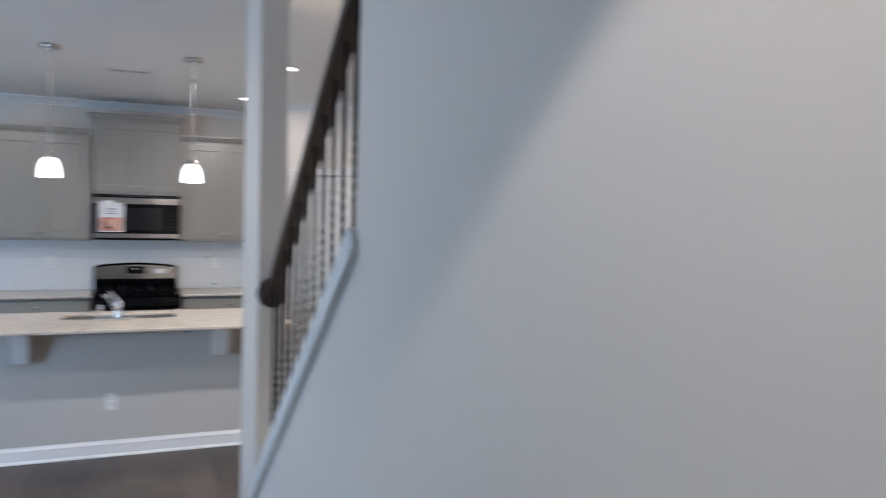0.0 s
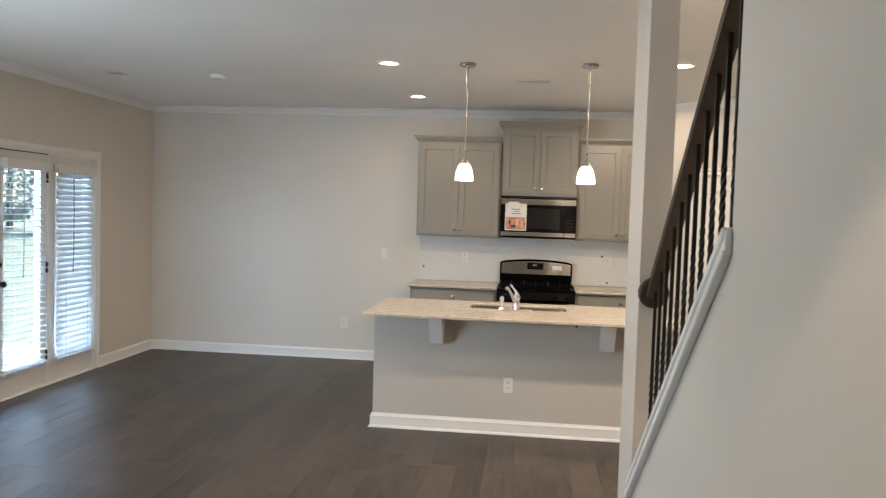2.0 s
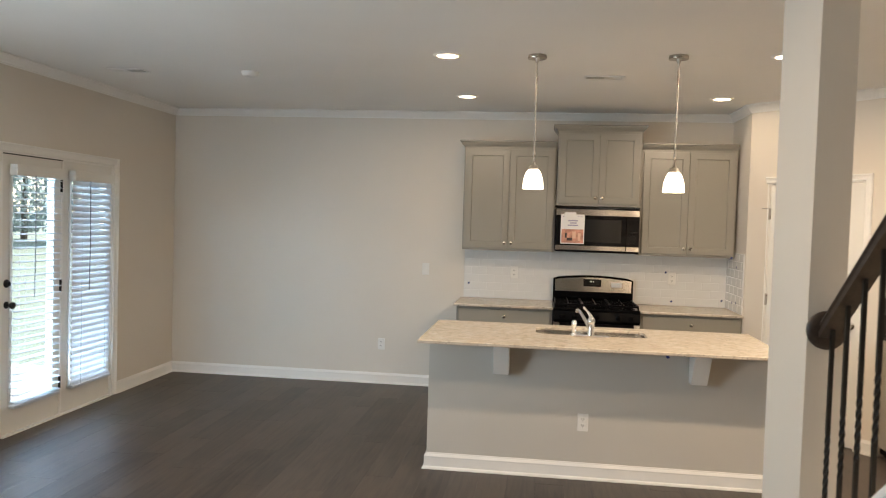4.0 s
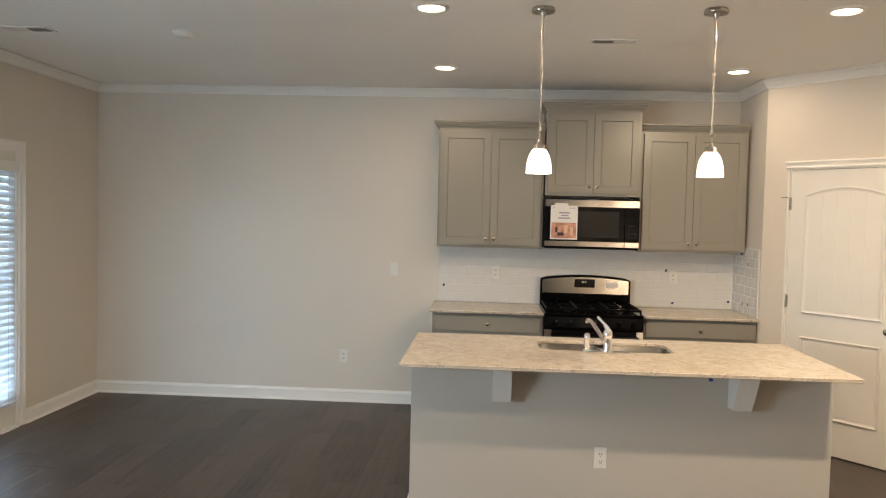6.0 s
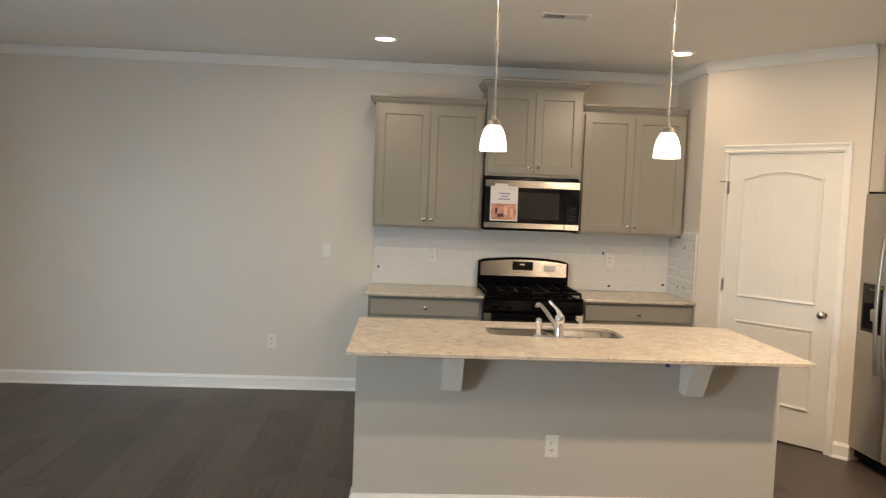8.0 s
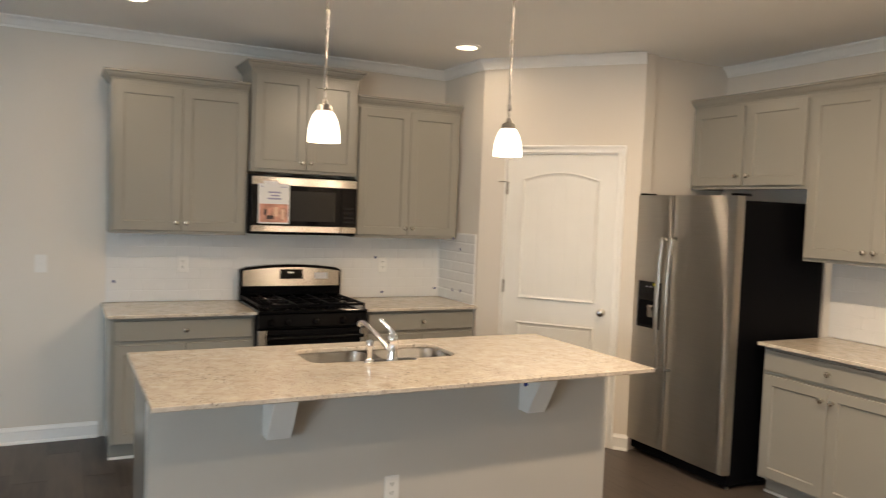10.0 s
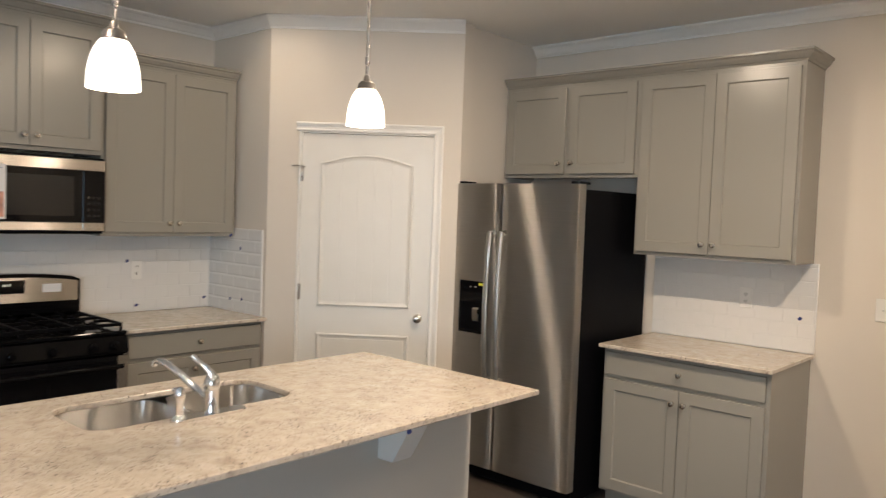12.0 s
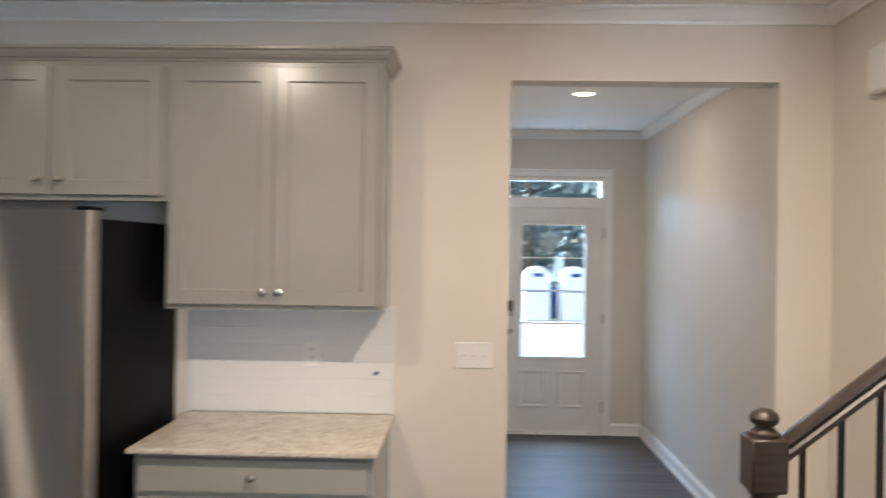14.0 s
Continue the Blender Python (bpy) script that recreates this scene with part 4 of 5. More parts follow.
# ---- appliances ----
def gas_range():
    r = thing("gas_range", "black and stainless freestanding gas range with arched backguard", "range", pose(0.05, YN - 0.012, 0))
    w = 0.378
    boxes("body", BLACKM, r, (-w, w, -0.615, -0.02, 0.03, 0.895))
    bm = bmesh.new()
    box(bm, -w, w, -0.655, -0.02, 0.8955, 0.918, 0.006)
    done("cooktop", bm, BLACK, r)
    bm = bmesh.new()
    prism(bm, [(-0.655, 0.894), (-0.6155, 0.894), (-0.6155, 0.80), (-0.668, 0.80), (-0.676, 0.815)], "x", -w, w, 0.003)
    done("control_panel", bm, BLACK, r)
    for x in (-0.30, -0.19, 0.0, 0.19, 0.30):
        bm = bmesh.new()
        lathe(bm, [(0.024, 0), (0.024, 0.006), (0.019, 0.010), (0.017, 0.028), (0.014, 0.031)], 18, pose(x, -0.673, 0.848) @ OUT)
        box(bm, x - 0.003, x + 0.003, -0.708, -0.702, 0.834, 0.862)
        done("knob", bm, BLACK, r, True)
    # oven door
    bm = bmesh.new()
    box(bm, -w, -w + 0.055, -0.668, -0.617, 0.17, 0.792, 0.003)
    box(bm, w - 0.055, w, -0.668, -0.617, 0.17, 0.792, 0.003)
    box(bm, -w + 0.0555, w - 0.0555, -0.668, -0.617, 0.17, 0.26, 0.003)
    done("door_frame", bm, STEEL, r)
    boxes("door_glass", GLASSB, r, (-w + 0.0555, w - 0.0555, -0.666, -0.617, 0.262, 0.792), bev=0.002)
    bm = bmesh.new()
    tube(bm, [(-0.33, -0.715, 0.745), (0.33, -0.715, 0.745)], 0.012, 12)
    for x in (-0.31, 0.31):
        tube(bm, [(x, -0.668, 0.745), (x, -0.715, 0.745)], 0.010, 10)
    done("door_handle", bm, BLACK, r, True)
    boxes("drawer_front", STEEL, r, (-w, w, -0.664, -0.617, 0.035, 0.16), bev=0.003)
    # burners and grates
    for bx, by, br in ((-0.19, -0.46, 0.05), (-0.19, -0.20, 0.04), (0.19, -0.46, 0.05), (0.19, -0.20, 0.04), (0.0, -0.33, 0.045)):
        bm = bmesh.new()
        lathe(bm, [(br + 0.012, 0.918), (br + 0.008, 0.926), (br, 0.928), (br, 0.936), (br - 0.006, 0.940)], 20, pose(bx, by, 0))
        done("burner", bm, BLACKM, r, True)
    for gx in (-0.245, 0.0, 0.245):
        bm = bmesh.new()
        gw = 0.118
        for x in (gx - gw, gx + gw):
            box(bm, x - 0.005, x + 0.005, -0.62, -0.07, 0.938, 0.955, 0.002)
        for y in (-0.62, -0.345, -0.07):
            box(bm, gx - gw + 0.0055, gx + gw - 0.0055, y - 0.005, y + 0.005, 0.938, 0.955, 0.002)
        for y in (-0.48, -0.21):
            box(bm, gx - gw + 0.0055, gx - 0.03, y - 0.004, y + 0.004, 0.942, 0.957, 0.002)
            box(bm, gx + 0.03, gx + gw - 0.0055, y - 0.004, y + 0.004, 0.942, 0.957, 0.002)
        for y0, y1 in ((-0.6145, -0.51), (-0.45, -0.3505), (-0.3395, -0.24), (-0.18, -0.0755)):
            box(bm, gx - 0.004, gx + 0.004, y0, y1, 0.942, 0.957, 0.002)
        for x in (gx - gw, gx + gw):
            for y in (-0.61, -0.08):
                box(bm, x - 0.006, x + 0.006, y - 0.006, y + 0.006, 0.9182, 0.9378)
        done("grate", bm, BLACKM, r)
    # backguard with an arched top
    arch = [(-w, 0.905), (w, 0.905)]
    top = []
    for i in range(17):
        u = -1 + 2 * i / 16
        top.append((-u * w, 1.150 + 0.028 * (1 - u * u) - (0.012 if abs(u) > 0.99 else 0.0)))
    bm = bmesh.new()
    prism(bm, arch + top, "y", -0.075, -0.004, 0.004)
    done("backguard", bm, BLACK, r)
    bm = bmesh.new()
    lo = [(-w + 0.018, 1.020), (w - 0.018, 1.020)]
    tp = [(-u * (w - 0.018), 1.132 + 0.026 * (1 - u * u)) for u in (-1 + 2 * i / 16 for i in range(17))]
    prism(bm, lo + tp, "y", -0.081, -0.0755, 0.001)
    done("control_face", bm, STEEL, r)
    boxes("display", GLASSB, r, (-0.092, 0.078, -0.0845, -0.0815, 1.072, 1.142), bev=0.001)
    boxes("clock_digits", DIGITS, r, (-0.03, -0.024, -0.0853, -0.0847, 1.112, 1.124), (-0.018, -0.012, -0.0853, -0.0847, 1.112, 1.124), (-0.002, 0.004, -0.0853, -0.0847, 1.112, 1.124))
    boxes("sticker", PAPER, r, (0.17, 0.27, -0.0818, -0.0812, 1.072, 1.118))
    bm = bmesh.new()
    for z in (0.965, 0.992):
        box(bm, -w + 0.02, w - 0.02, -0.079, -0.0752, z, z + 0.010, 0.002)
    done("vent_lip", bm, BLACK, r)
    for x in (-w + 0.045, w - 0.045):
        for y in (-0.565, -0.10):
            boxes("foot", BLACKM, r, (x - 0.015, x + 0.015, y - 0.015, y + 0.015, 0.0, 0.03))


gas_range()


def microwave():
    k = thing("microwave", "stainless over-range microwave with black glass door, below a wall cabinet", "microwave", pose(0.05, YN - 0.001, 1.408))
    w, d, h = 0.379, 0.385, 0.408
    boxes("body", BLACKM, k, (-w, w, -d + 0.03, -0.001, 0.0, h), bev=0.004)
    y0, y1 = -d, -d + 0.0295
    boxes("top_band", STEEL, k, (-w + 0.002, w - 0.002, y0, y1, h - 0.072, h - 0.012), bev=0.004)
    boxes("bottom_band", STEEL, k, (-w + 0.002, w - 0.120, y0, y1, 0.016, 0.062), (w - 0.118, w - 0.002, y0, y1, 0.016, 0.062), bev=0.004)
    boxes("door_glass", GLASSB, k, (-w + 0.002, w - 0.120, y0 + 0.002, y1, 0.0625, h - 0.0725), bev=0.002)
    boxes("window", WINDOWB, k, (-w + 0.05, w - 0.165, y0 + 0.0008, y0 + 0.0018, 0.095, h - 0.105))
    boxes("control_panel", GLASSB, k, (w - 0.118, w - 0.002, y0 + 0.002, y1, 0.0625, h - 0.0725), bev=0.002)
    bm = bmesh.new()
    for i in range(4):
        for j in range(3):
            box(bm, w - 0.095 + j * 0.026, w - 0.079 + j * 0.026, y0 + 0.0008, y0 + 0.0018, 0.09 + i * 0.032, 0.104 + i * 0.032)
    done("buttons", bm, WINDOWB, k)
    boxes("vent_grille", BLACK, k, (-w + 0.01, w - 0.01, y0 + 0.006, y1, h - 0.0115, h - 0.002))
    boxes("underside_filter", STEEL, k, (-0.28, 0.28, -0.30, -0.06, -0.004, -0.0005))


microwave()


def flyer():
    f = thing("paper_flyer", "white printed flyer with a reddish kitchen photo, taped on the microwave", "flyer", pose(-0.176, YN - 0.3905, 1.482))
    bm = bmesh.new()
    box(bm, -0.108, 0.108, -0.0012, 0.0, 0.0, 0.272)
    box(bm, -0.075, 0.03, -0.0012, 0.0, 0.2721, 0.292)
    done("sheet", bm, PAPER, f)
    boxes("photo", PHOTO, f, (-0.099, 0.099, -0.0018, -0.0013, 0.010, 0.135))
    boxes("photo_dark", material("photo_dark", (0.05, 0.03, 0.03), 0.4), f, (-0.068, -0.05, -0.0023, -0.0019, 0.055, 0.10), (-0.05, 0.0, -0.0023, -0.0019, 0.03, 0.056))
    boxes("photo_light", material("photo_light", (0.75, 0.5, 0.36), 0.4), f, (0.0, 0.03, -0.0023, -0.0019, 0.05, 0.115), (0.05, 0.075, -0.0023, -0.0019, 0.03, 0.10))
    for x0, x1, z0, z1 in ((-0.04, 0.045, 0.208, 0.220), (-0.025, 0.035, 0.187, 0.198), (-0.045, 0.05, 0.165, 0.177), (-0.09, -0.078, 0.248, 0.256), (0.04, 0.09, 0.25, 0.254)):
        boxes("text_line", INK, f, (x0, x1, -0.0018, -0.0013, z0, z1))


flyer()


def refrigerator():
    f = thing("refrigerator", "stainless side-by-side refrigerator with black sides and water dispenser", "refrigerator", pose(0, 0, 0))
    y0, y1, xs, xf = 6.062, 6.945, 2.115, 2.045
    boxes("cabinet", BLACKM, f, (xs, XE - 0.03, y0 + 0.004, y1 - 0.004, 0.03, 1.745), bev=0.004)
    split = 6.582

    def door(name, a, b, hole=None):
        bm = bmesh.new()
        z0, z1 = 0.10, 1.772
        # a slightly bowed front with rounded upright edges
        n = 10
        pts = []
        r = 0.016
        for i in range(n + 1):
            u = i / n
            yy = a + r + (b - a - 2 * r) * u
            pts.append((xf + 0.004 * (2 * u - 1) ** 2, yy))
        poly = [(xs - 0.004, a), (xf + r, a), (xf + 0.008, a + 0.004)] + pts + [(xf + 0.008, b - 0.004), (xf + r, b), (xs - 0.004, b)]
        prism(bm, poly, "z", z0, z1)
        return done(name, bm, STEEL_V, f, True)

    door("door", y0, split - 0.004)
    door("freezer_door", split + 0.004, y1)
    boxes("gasket", BLACKM, f, (xs - 0.0035, xs - 0.0005, y0 + 0.01, y1 - 0.01, 0.11, 1.76))
    for y, s in ((split - 0.040, -1), (split + 0.040, 1)):
        bm = bmesh.new()
        pts = []
        for i in range(15):
            u = i / 14
            pts.append((xf - 0.022 - 0.040 * math.sin(math.pi * (0.06 + 0.88 * u)) ** 0.4, y, 0.64 + 0.85 * u))
        tube(bm, [(xf + 0.002, y, 0.64)] + pts + [(xf + 0.002, y, 1.49)], 0.0165, 14, 0.62)
        done("handle", bm, SATIN, f, True)
    # dispenser
    a, b = 6.652, 6.865
    bm = bmesh.new()
    box(bm, xf - 0.004, xf + 0.0035, a, b, 0.885, 1.195, 0.002)
    done("dispenser_panel", bm, GLASSB, f)
    boxes("dispenser_recess", BLACKM, f, (xf - 0.0055, xf - 0.0045, a + 0.02, b - 0.02, 0.905, 1.07))
    boxes("dispenser_sticker", material("yellow_label", (0.75, 0.72, 0.05), 0.5), f, (xf - 0.0062, xf - 0.0046, a + 0.01, a + 0.065, 1.172, 1.186))
    for q in (a + 0.085, a + 0.12):
        boxes("dispenser_lamp", PAPER, f, (xf - 0.0058, xf - 0.0046, q, q + 0.01, 1.158, 1.164))
    bm = bmesh.new()
    prism(bm, [(xf - 0.006, 1.04), (xf - 0.018, 1.03), (xf - 0.014, 0.965), (xf - 0.006, 0.96)], "y", a + 0.06, a + 0.10)
    done("dispenser_paddle", bm, NICKEL, f)
    boxes("kick_grille", BLACKM, f, (xs - 0.02, xs + 0.05, y0 + 0.01, y1 - 0.01, 0.028, 0.0985))
    for y in (y0 + 0.04, y1 - 0.04):
        bm = bmesh.new()
        lathe(bm, [(0.018, 0.0), (0.018, 0.012), (0.008, 0.014), (0.008, 0.04)], 12, pose(xs + 0.02, y, 0))
        done("foot", bm, NICKEL, f, True)
    for q in (y0 + 0.01, y1 - 0.07):
        boxes("hinge_cover", BLACKM, f, (xs - 0.05, xs + 0.06, q, q + 0.06, 1.7725, 1.786), bev=0.003)


refrigerator()


# ---- ceiling fixtures ----
def recessed(x, y):
    c = thing("recessed_light", "lit round recessed ceiling light with white trim ring", "ceiling light", pose(x, y, CEIL), "recessed ceiling lights")
    bm = bmesh.new()
    lathe(bm, [(0.068, -0.004), (0.072, -0.010), (0.088, -0.006), (0.094, -0.0005)], 32, cap=False)
    done("trim_ring", bm, TRIM, c, True)
    bm = bmesh.new()
    lathe(bm, [(0.0, -0.0045), (0.069, -0.0045)], 28, cap=False)
    done("lens", bm, GLOW_CAN, c)


for cx, cy in CANS + LIVING_CANS + HALL_CANS + [STAIR_CAN]:
    recessed(cx, cy)


def pendant(x):
    p = thing("pendant_light", "lit white glass pendant shade on a nickel rod above the island", "pendant light", pose(x, 5.887, 0), "pendant lights over the island")
    bm = bmesh.new()
    lathe(bm, [(0.060, CEIL - 0.022), (0.062, CEIL - 0.016), (0.060, CEIL - 0.004), (0.058, CEIL - 0.0005)], 28)
    lathe(bm, [(0.008, CEIL - 0.05), (0.014, CEIL - 0.035), (0.016, CEIL - 0.022)], 14)
    done("canopy", bm, NICKEL, p, True)
    bm = bmesh.new()
    tube(bm, [(0, 0, CEIL - 0.03), (0, 0, 2.06)], 0.0055, 10)
    for z in (CEIL - 0.33, CEIL - 0.63):
        lathe(bm, [(0.0055, z - 0.014), (0.0085, z - 0.012), (0.0085, z + 0.012), (0.0055, z + 0.014)], 12)
    done("rod", bm, NICKEL, p, True)
    bm = bmesh.new()
    lathe(bm, [(0.033, 2.004), (0.034, 2.008), (0.031, 2.012), (0.030, 2.024), (0.025, 2.031), (0.012, 2.036), (0.009, 2.052), (0.006, 2.056)], 24)
    done("socket_cap", bm, NICKEL, p, True)
    bm = bmesh.new()
    outer = [(0.067, 1.880), (0.0665, 1.90), (0.064, 1.93), (0.058, 1.957), (0.050, 1.980), (0.040, 1.997), (0.031, 2.008)]
    inner = [(r - 0.004, z) for r, z in reversed(outer)]
    lathe(bm, outer + inner + [outer[0]], 32, cap=False)
    done("shade", bm, GLOW_SHADE, p, True)
    bm = bmesh.new()
    lathe(bm, [(0.012, 1.985), (0.016, 1.96), (0.026, 1.935), (0.028, 1.915), (0.022, 1.897), (0.008, 1.888)], 18)
    done("bulb", bm, GLOW_CAN, p, True)
    lamp = new("pendant_lamp", bpy.data.lights.new("pendant_lamp", "POINT"))
    lamp.data.energy, lamp.data.color, lamp.data.shadow_soft_size = PENDANT_W, WARM, 0.03
    lamp.location = (x, 5.887, 1.876)


for px in (-0.528, 0.353):
    pendant(px)


def ceiling_vent(x, y, w, d):
    v = thing("ceiling_register", "white louvred metal air register in the ceiling", "air vent", pose(x, y, CEIL), "ceiling air registers")
    bm = bmesh.new()
    for s in ((-w / 2, w / 2, -d / 2, -d / 2 + 0.018), (-w / 2, w / 2, d / 2 - 0.018, d / 2), (-w / 2, -w / 2 + 0.018, -d / 2 + 0.018, d / 2 - 0.018), (w / 2 - 0.018, w / 2, -d / 2 + 0.018, d / 2 - 0.018)):
        box(bm, s[0], s[1], s[2], s[3], -0.008, -0.0005, 0.002)
    done("frame", bm, TRIM, v)
    # thin dark sheet painted as the shade behind the louvres
    boxes("duct_shade_sheet", SLOT, v, (-w / 2 + 0.018, w / 2 - 0.018, -d / 2 + 0.018, d / 2 - 0.018, -0.0018, -0.0006))
    n = int((w - 0.036) / 0.014)
    bm = bmesh.new()
    for i in range(n):
        x0 = -w / 2 + 0.018 + i * 0.014
        if abs(i - n / 2) < 0.6:
            box(bm, x0, x0 + 0.012, -d / 2 + 0.018, d / 2 - 0.018, -0.008, -0.002)
        else:
            s = 1 if i < n / 2 else -1
            prism(bm, [(x0 + 0.004 - 0.004 * s, -0.008), (x0 + 0.006 - 0.004 * s, -0.008), (x0 + 0.006 + 0.004 * s, -0.002), (x0 + 0.004 + 0.004 * s, -0.002)], "y", -d / 2 + 0.018, d / 2 - 0.018)
    tagged(done("louvres", bm, TRIM, v), kind="stuff")


ceiling_vent(-0.05, 6.605, 0.29, 0.13)
ceiling_vent(-3.64, 6.44, 0.30, 0.14)
sd = thing("smoke_detector", "round white plastic smoke detector on the ceiling", "smoke detector", pose(-2.68, 6.48, CEIL))
bm = bmesh.new()
lathe(bm, [(0.045, -0.036), (0.052, -0.034), (0.060, -0.022), (0.066, -0.016), (0.066, -0.0005)], 32)
done("housing", bm, PLASTIC, sd, True)


# ---- wall plates ----
def plate(name, label, category, m, kind, gangs=1):
    """A cover plate on a wall face at local y = 0, facing -y."""
    p = thing(name, label, category, m, "electrical wall plates")
    w = 0.0355 + 0.023 * (gangs - 1)
    boxes("cover", PLASTIC, p, (-w, w, -0.006, -0.0005, -0.058, 0.058), bev=0.003)
    for g in range(gangs):
        x = (g - (gangs - 1) / 2) * 0.046
        if kind == "switch":
            boxes("collar", PLASTIC, p, (x - 0.006, x + 0.006, -0.0075, -0.0062, -0.013, 0.013))
            bm = bmesh.new()
            prism(bm, [(-0.0076, -0.006), (-0.0076, 0.006), (-0.018, 0.010), (-0.018, 0.004)], "x", x - 0.004, x + 0.004, 0.001)
            done("toggle", bm, PLASTIC, p)
        else:
            for z in (-0.02, 0.02):
                boxes("socket", PLASTIC, p, (x - 0.017, x + 0.017, -0.0075, -0.0062, z - 0.014, z + 0.014), bev=0.001)
                boxes("slots", SLOT, p, (x - 0.008, x - 0.005, -0.0082, -0.0076, z - 0.003, z + 0.008), (x + 0.005, x + 0.008, -0.0082, -0.0076, z - 0.003, z + 0.008), (x - 0.002, x + 0.002, -0.0082, -0.0076, z - 0.010, z - 0.006))
    return p


plate("light_switch", "white toggle light switch on the back wall", "light switch", pose(-1.589, YN, 1.174), "switch")
plate("wall_outlet", "white duplex outlet on the back wall", "outlet", pose(-2.02, YN, 0.40), "outlet")
plate("wall_outlet", "white duplex outlet on the island half wall", "outlet", pose(-0.153, 5.93, 0.373), "outlet")
plate("light_switch", "white three-gang toggle switch beside the hall opening", "light switch", pose(XE, 4.735, 1.183, 0, 0, -90), "switch", 3)
plate("light_switch", "white toggle light switch beside the patio doors", "light switch", pose(XW, 5.69, 1.18, 0, 0, 90), "switch")
plate("wall_outlet", "white duplex outlet set in the tiled backsplash", "outlet", pose(-0.71, YN - 0.012, 1.173), "outlet")
plate("wall_outlet", "white duplex outlet set in the tiled backsplash", "outlet", pose(0.792, YN - 0.012, 1.172), "outlet")
plate("wall_outlet", "white duplex outlet set in the tiled backsplash", "outlet", pose(XE - 0.012, 5.458, 1.18, 0, 0, -90), "outlet")
ch = thing("door_chime", "white plastic door chime box high on the wall", "door chime", pose(2.40, 3.17, 2.36, 0, 0, 180))
boxes("housing", PLASTIC, ch, (-0.10, 0.10, -0.05, -0.0005, -0.08, 0.10), bev=0.008)


def tape(m):
    t = thing("tape_marker", "small torn piece of blue painter's tape on the tiles", "tape", m, "blue tape markers")
    bm = bmesh.new()
    prism(bm, [(-0.011, -0.008), (0.004, -0.011), (0.010, -0.004), (0.011, 0.010), (-0.004, 0.009)], "y", -0.0012, -0.0002)
    done("strip", bm, TAPE, t)


for x, z in ((-1.155, 1.054), (0.733, 1.229), (0.796, 0.955), (1.26, 0.979)):
    tape(pose(x, YN - 0.0125, z, 0, random.uniform(-40, 40), 0))
for y, z in ((8.055, 1.32), (8.16, 0.993), (8.03, 0.999)):
    tape(pose(PX - 0.0125, y, z, 0, random.uniform(-40, 40), -90))
tape(pose(XE - 0.0125, 5.17, 1.097, 0, 25, -90))
tape(pose(1.262, YN - 0.307, 1.401, 0, 15, 0))
tape(pose(0.31, 5.586, 0.887, 0, 70, 0))


# ---- outdoors ----
FENCE = material("blue_sheet", (0.04, 0.07, 0.22), 0.6, vary=0.15, scale=2)
bm = bmesh.new()
box(bm, -400, 400, -400, 400, -0.6, -0.35)
structure(done("ground", bm, GRASS), "mown green lawn and open ground", "ground")
structure(boxes("pavement_patio", CONCRETE, None, (-7.2, XW - 0.13, 4.8, 8.6, -0.34, -0.06)), "pale concrete patio slab outside the glazed doors", "pavement")
structure(boxes("pavement_porch", CONCRETE, None, (HALL_X + 0.13, 9.0, 2.6, 5.2, -0.34, -0.06)), "pale concrete front porch slab", "pavement")
structure(boxes("road", CONCRETE, None, (9.2, 20.8, -60, 60, -0.348, -0.30)), "pale sunlit concrete street and drive", "road")


def tree(x, y, h, seed, low=0.28):
    rng = random.Random(seed)
    t = thing("tree", "leafy green tree standing beyond the lawn", "tree", pose(x, y, -0.36), "trees")
    bm = bmesh.new()
    lean = rng.uniform(-0.3, 0.3)
    tube(bm, [(0, 0, 0), (lean * 0.3, 0, h * 0.3), (lean, 0.1, h * 0.6), (lean, 0.1, h * 0.9)], [0.22, 0.17, 0.11, 0.03], 8)
    for i in range(9):
        a, z = rng.uniform(0, 6.28), h * rng.uniform(0.3, 0.75)
        l = h * rng.uniform(0.15, 0.28)
        tube(bm, [(lean * 0.7, 0, z), (lean + l * 0.6 * math.cos(a), l * 0.6 * math.sin(a), z + l * 0.4), (lean + l * math.cos(a), l * math.sin(a), z + l * 0.9)], [0.07, 0.04, 0.015], 6)
    done("trunk", bm, BARK, t, True)
    verts, faces = [], []
    for i in range(2600):
        a, u = rng.uniform(0, 6.28), rng.uniform(0, 1)
        z = h * (low + (1.03 - low) * u)
        r = h * 0.26 * math.sin(math.pi * (0.12 + 0.85 * u)) ** 0.7 * rng.uniform(0.35, 1.08)
        c = Vector((lean + r * math.cos(a), r * math.sin(a), z))
        s = rng.uniform(0.10, 0.22)
        e = Euler((rng.uniform(0, 6), rng.uniform(0, 6), rng.uniform(0, 6)))
        k = len(verts)
        for q in ((-s, -s * 0.5, 0), (s, -s * 0.4, 0.05), (s * 0.6, s * 0.6, 0), (-s * 0.5, s * 0.5, 0.06)):
            v = Vector(q)
            v.rotate(e)
            verts.append(c + v)
        faces.append((k, k + 1, k + 2, k + 3))
    me = bpy.data.meshes.new("crown")
    me.from_pydata(verts, [], faces)
    me.materials.append(LEAF)
    o = new("crown", me)
    o.parent = t
    tagged(o, kind="stuff")


rt = random.Random(5)
for i in range(16):
    tree(-26 - rt.uniform(0, 8), 8 + i * 2.9 + rt.uniform(-1, 1), rt.uniform(8, 13), 20 + i, 0.06)
for i in range(8):
    tree(33 + rt.uniform(0, 4), -12 + i * 3.1 + rt.uniform(-1, 1), rt.uniform(11, 15), 90 + i, 0.04)
for i in range(8):
    tree(25 + rt.uniform(0, 5), -9 + i * 2.3 + rt.uniform(-1, 1), rt.uniform(7, 12), 60 + i, 0.04)


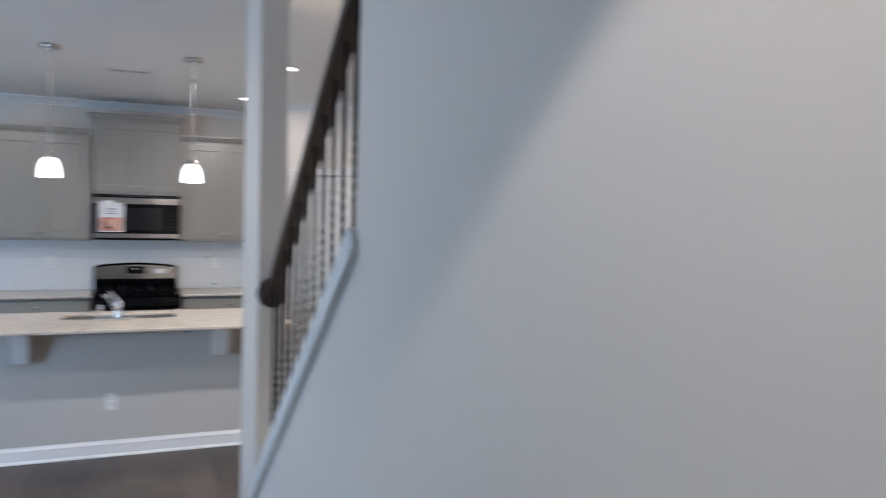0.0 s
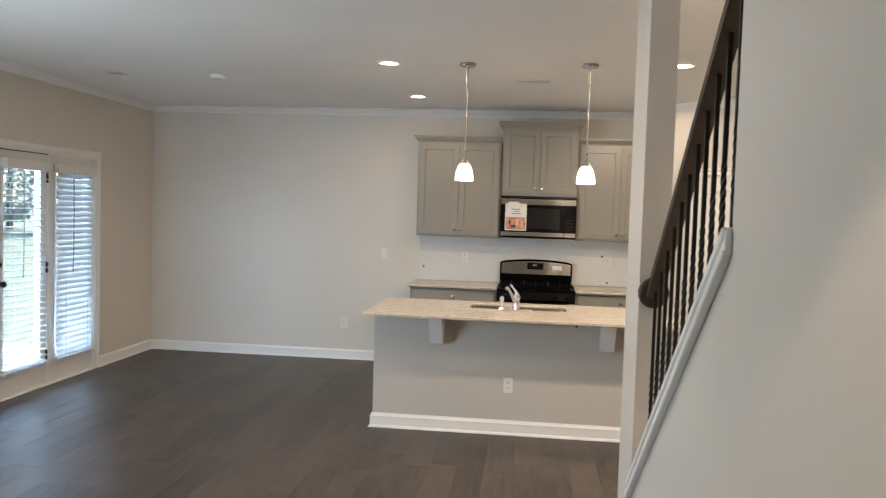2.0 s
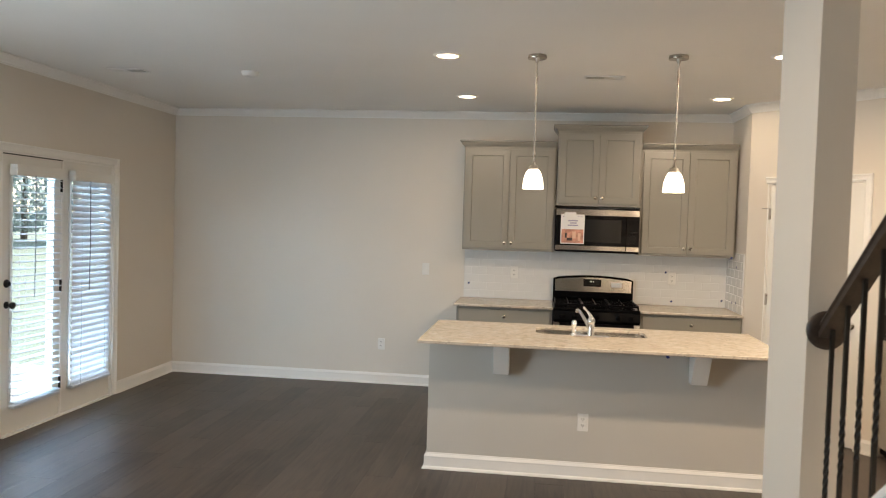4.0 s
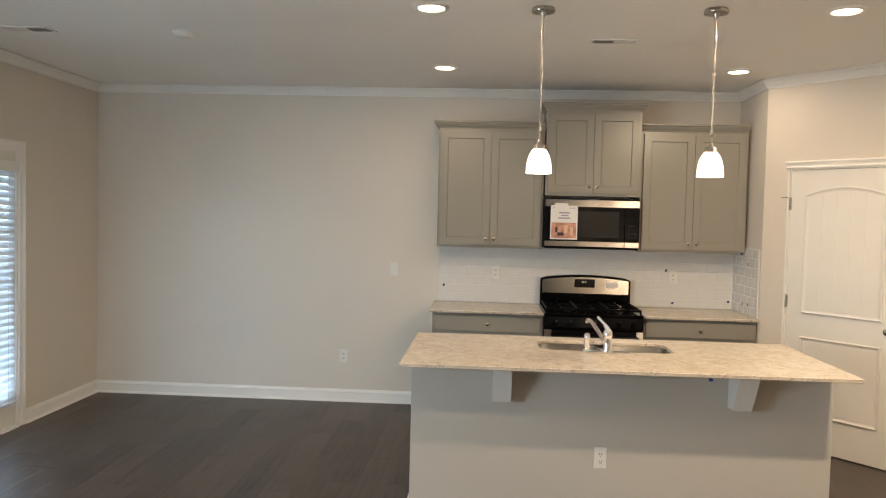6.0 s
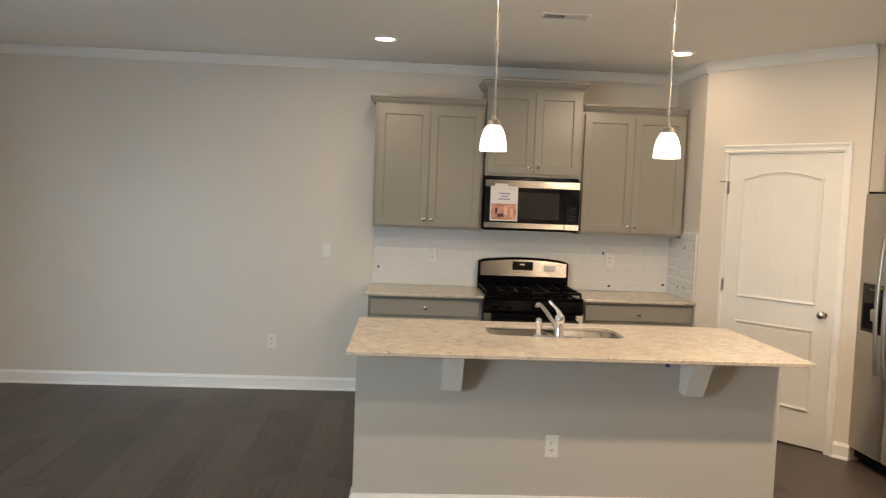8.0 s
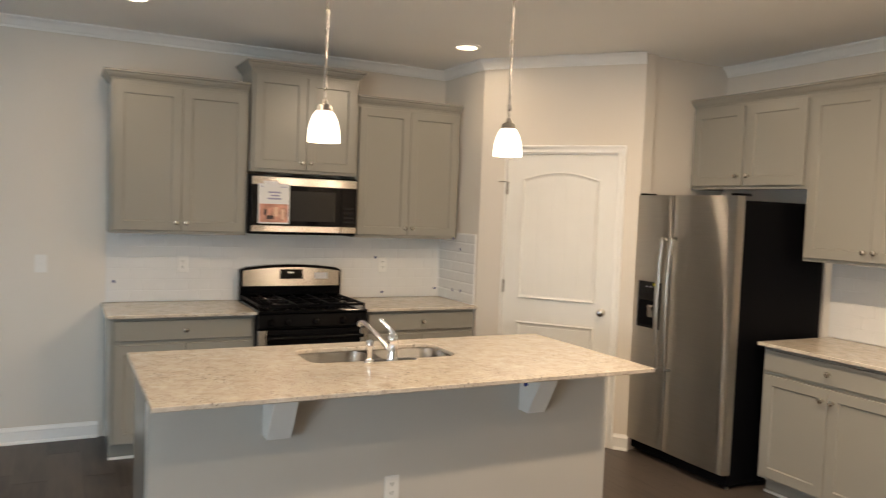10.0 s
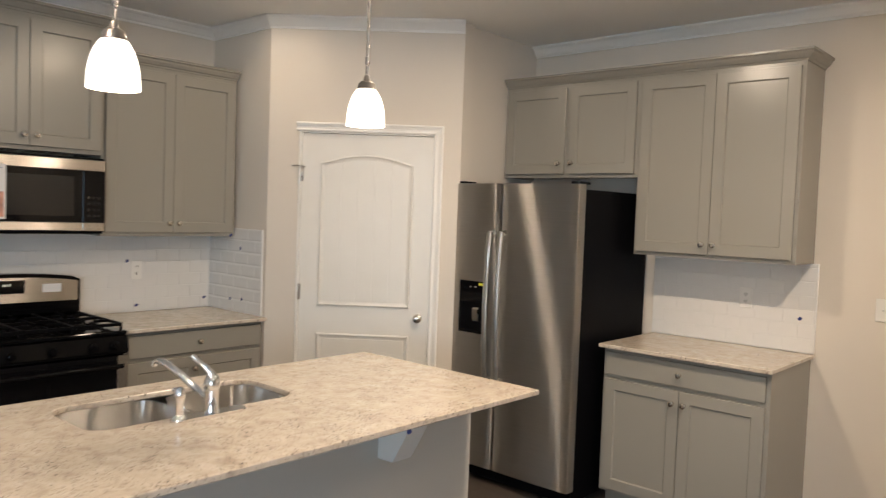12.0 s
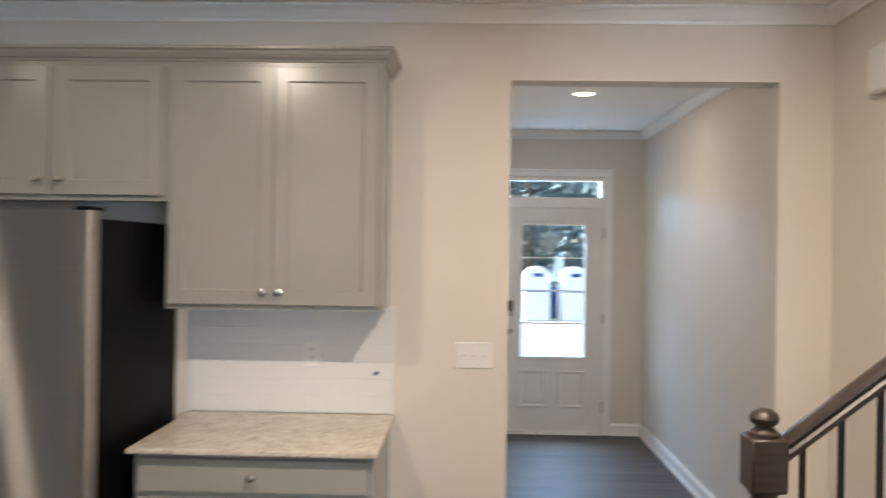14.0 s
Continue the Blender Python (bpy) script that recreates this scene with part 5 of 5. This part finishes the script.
def far_fence():
    f = thing("site_fence", "low blue sheet fence with pale posts along the far kerb", "fence", pose(21.6, 0, -0.35))
    for i in range(12):
        y = -12 + i * 2.0
        boxes("panel", FENCE, f, (0, 0.04, y + 0.06, y + 1.94, 0.03, 0.95), bev=0.01)
        boxes("post", TRIM, f, (-0.03, 0.07, y - 0.055, y + 0.055, 0, 1.05), bev=0.01)


far_fence()


def utility_box(y):
    u = thing("utility_cabinet", "white round-topped utility cabinet with a blue label", "utility cabinet", pose(20.9, y, -0.30), "utility cabinets")
    bm = bmesh.new()
    prof = [(-0.36, 0.0), (0.36, 0.0), (0.36, 1.25)] + [(0.36 * math.cos(math.pi * i / 10), 1.25 + 0.26 * math.sin(math.pi * i / 10)) for i in range(1, 10)] + [(-0.36, 1.25)]
    prism(bm, prof, "x", -0.3, 0.3, 0.02)
    done("housing", bm, PLASTIC, u)
    boxes("label_strip", TAPE, u, (-0.306, -0.3005, -0.16, 0.10, 1.22, 1.32))
    boxes("door_seam", SLOT, u, (-0.304, -0.3005, -0.30, 0.30, 0.80, 0.82))


for uy in (2.75, 1.70):
    utility_box(uy)

# ---- tiles and planks ----
TW, TH, TD, JOINT = 0.1505, 0.0745, 0.0075, 0.0016
TILE_MESH = {}


def tile_mesh(w, h, edge):
    key = (round(w, 3), round(h, 3), edge)
    if key not in TILE_MESH:
        bm = bmesh.new()
        lo = [bm.verts.new((x, 0, z)) for x, z in ((0, 0), (w, 0), (w, h), (0, h))]
        b = min(edge, w * 0.3, h * 0.3)
        mi = [bm.verts.new((x, -TD + edge * 0.3, z)) for x, z in ((0, 0), (w, 0), (w, h), (0, h))]
        hi = [bm.verts.new((x, -TD, z)) for x, z in ((b, b), (w - b, b), (w - b, h - b), (b, h - b))]
        for r0, r1 in ((lo, mi), (mi, hi)):
            for i in range(4):
                bm.faces.new((r0[i], r0[(i + 1) % 4], r1[(i + 1) % 4], r1[i]))
        bm.faces.new(hi)
        bmesh.ops.recalc_face_normals(bm, faces=bm.faces[:])
        me = bpy.data.meshes.new("tile")
        bm.to_mesh(me)
        bm.free()
        me.materials.append(TILE)
        TILE_MESH[key] = me
    return TILE_MESH[key]


def backsplash(name, m, length, z0, z1, edge=0.0028):
    """Bevelled subway tiles in running bond on a thin bed, wall face at local y = 0."""
    bed = boxes(name, GROUT, None, (0, length, -0.0092, -0.0005, z0, z1), m=m)
    structure(bed, "white bevelled subway tile backsplash in running bond", "backsplash")
    row, z = 0, z0 + JOINT
    while z < z1 - 0.012:
        h = min(TH, z1 - z - 0.001)
        x = -(TW + JOINT) / 2 * (row % 2)
        while x < length - 0.004:
            a, b = max(x, 0.001), min(x + TW, length - 0.001)
            if b - a > 0.008:
                o = new("tile", tile_mesh(b - a, h, edge))
                o.parent = bed
                o.matrix_basis = pose(a, -0.004 + random.uniform(-0.0003, 0.0003), z, random.uniform(-0.1, 0.1), 0, random.uniform(-0.1, 0.1))
            x += TW + JOINT
        z += TH + JOINT
        row += 1


backsplash("backsplash_north", pose(-1.203, YN, 0), PX + 1.200, 0.915, 1.394)
backsplash("backsplash_side", pose(PX, YN - 0.002, 0, 0, 0, -90), 0.600, 0.915, 1.445, 0.010)
backsplash("backsplash_east", pose(XE, 6.015, 0, 0, 0, -90), 0.925, 0.915, 1.394)

floor = structure(boxes("floor", UNDER, None, (XW, HALL_X + 0.1, YS, YN, -0.1, -0.006)), "grey-brown wood-look vinyl plank floor", "floor")
PW, PLN, PG = 0.181, 1.22, 0.0006
PLANK_MESH = {}


def plank_mesh(w, l):
    key = (round(w, 3), round(l, 3))
    if key not in PLANK_MESH:
        bm = bmesh.new()
        e = 0.0014
        lo = [bm.verts.new(q) for q in ((0, 0, -0.005), (w, 0, -0.005), (w, l, -0.005), (0, l, -0.005))]
        mi = [bm.verts.new(q) for q in ((0, 0, -0.0006), (w, 0, -0.0006), (w, l, -0.0006), (0, l, -0.0006))]
        hi = [bm.verts.new(q) for q in ((e, e, 0), (w - e, e, 0), (w - e, l - e, 0), (e, l - e, 0))]
        for r0, r1 in ((lo, mi), (mi, hi)):
            for i in range(4):
                bm.faces.new((r0[i], r0[(i + 1) % 4], r1[(i + 1) % 4], r1[i]))
        bm.faces.new(hi)
        bmesh.ops.recalc_face_normals(bm, faces=bm.faces[:])
        me = bpy.data.meshes.new("plank")
        bm.to_mesh(me)
        bm.free()
        me.materials.append(PLANK)
        PLANK_MESH[key] = me
    return PLANK_MESH[key]


rp = random.Random(3)
far_v, far_f, near = [], [], 0
cols = int((HALL_X + 0.1 - XW) / PW) + 1
for c in range(cols):
    x0 = XW + c * PW
    x1 = min(x0 + PW - PG, HALL_X)
    y_lo, y_hi = (YS, YN) if x0 < XE else (3.0, 4.8)
    y = y_lo - rp.uniform(0.1, 1.1)
    while y < y_hi:
        a, b = max(y, y_lo), min(y + PLN - PG, y_hi)
        y += PLN
        if b - a < 0.03:
            continue
        seen = (x0 < 1.2 and a > 2.6 and b < 8.5 and near < 270) or (x0 >= XE - 0.2)
        if seen:
            o = new("plank", plank_mesh(x1 - x0, b - a))
            o.parent = floor
            o.location = (x0, a, 0)
            near += 1
        else:
            k = len(far_v)
            far_v += [(x0, a, -0.0002), (x1, a, -0.0002), (x1, b, -0.0002), (x0, b, -0.0002)]
            far_f.append((k, k + 1, k + 2, k + 3))
me = bpy.data.meshes.new("planks")
me.from_pydata(far_v, [], far_f)
me.materials.append(PLANK)
far = new("planks", me)
far.parent = floor
tagged(far, kind="stuff")
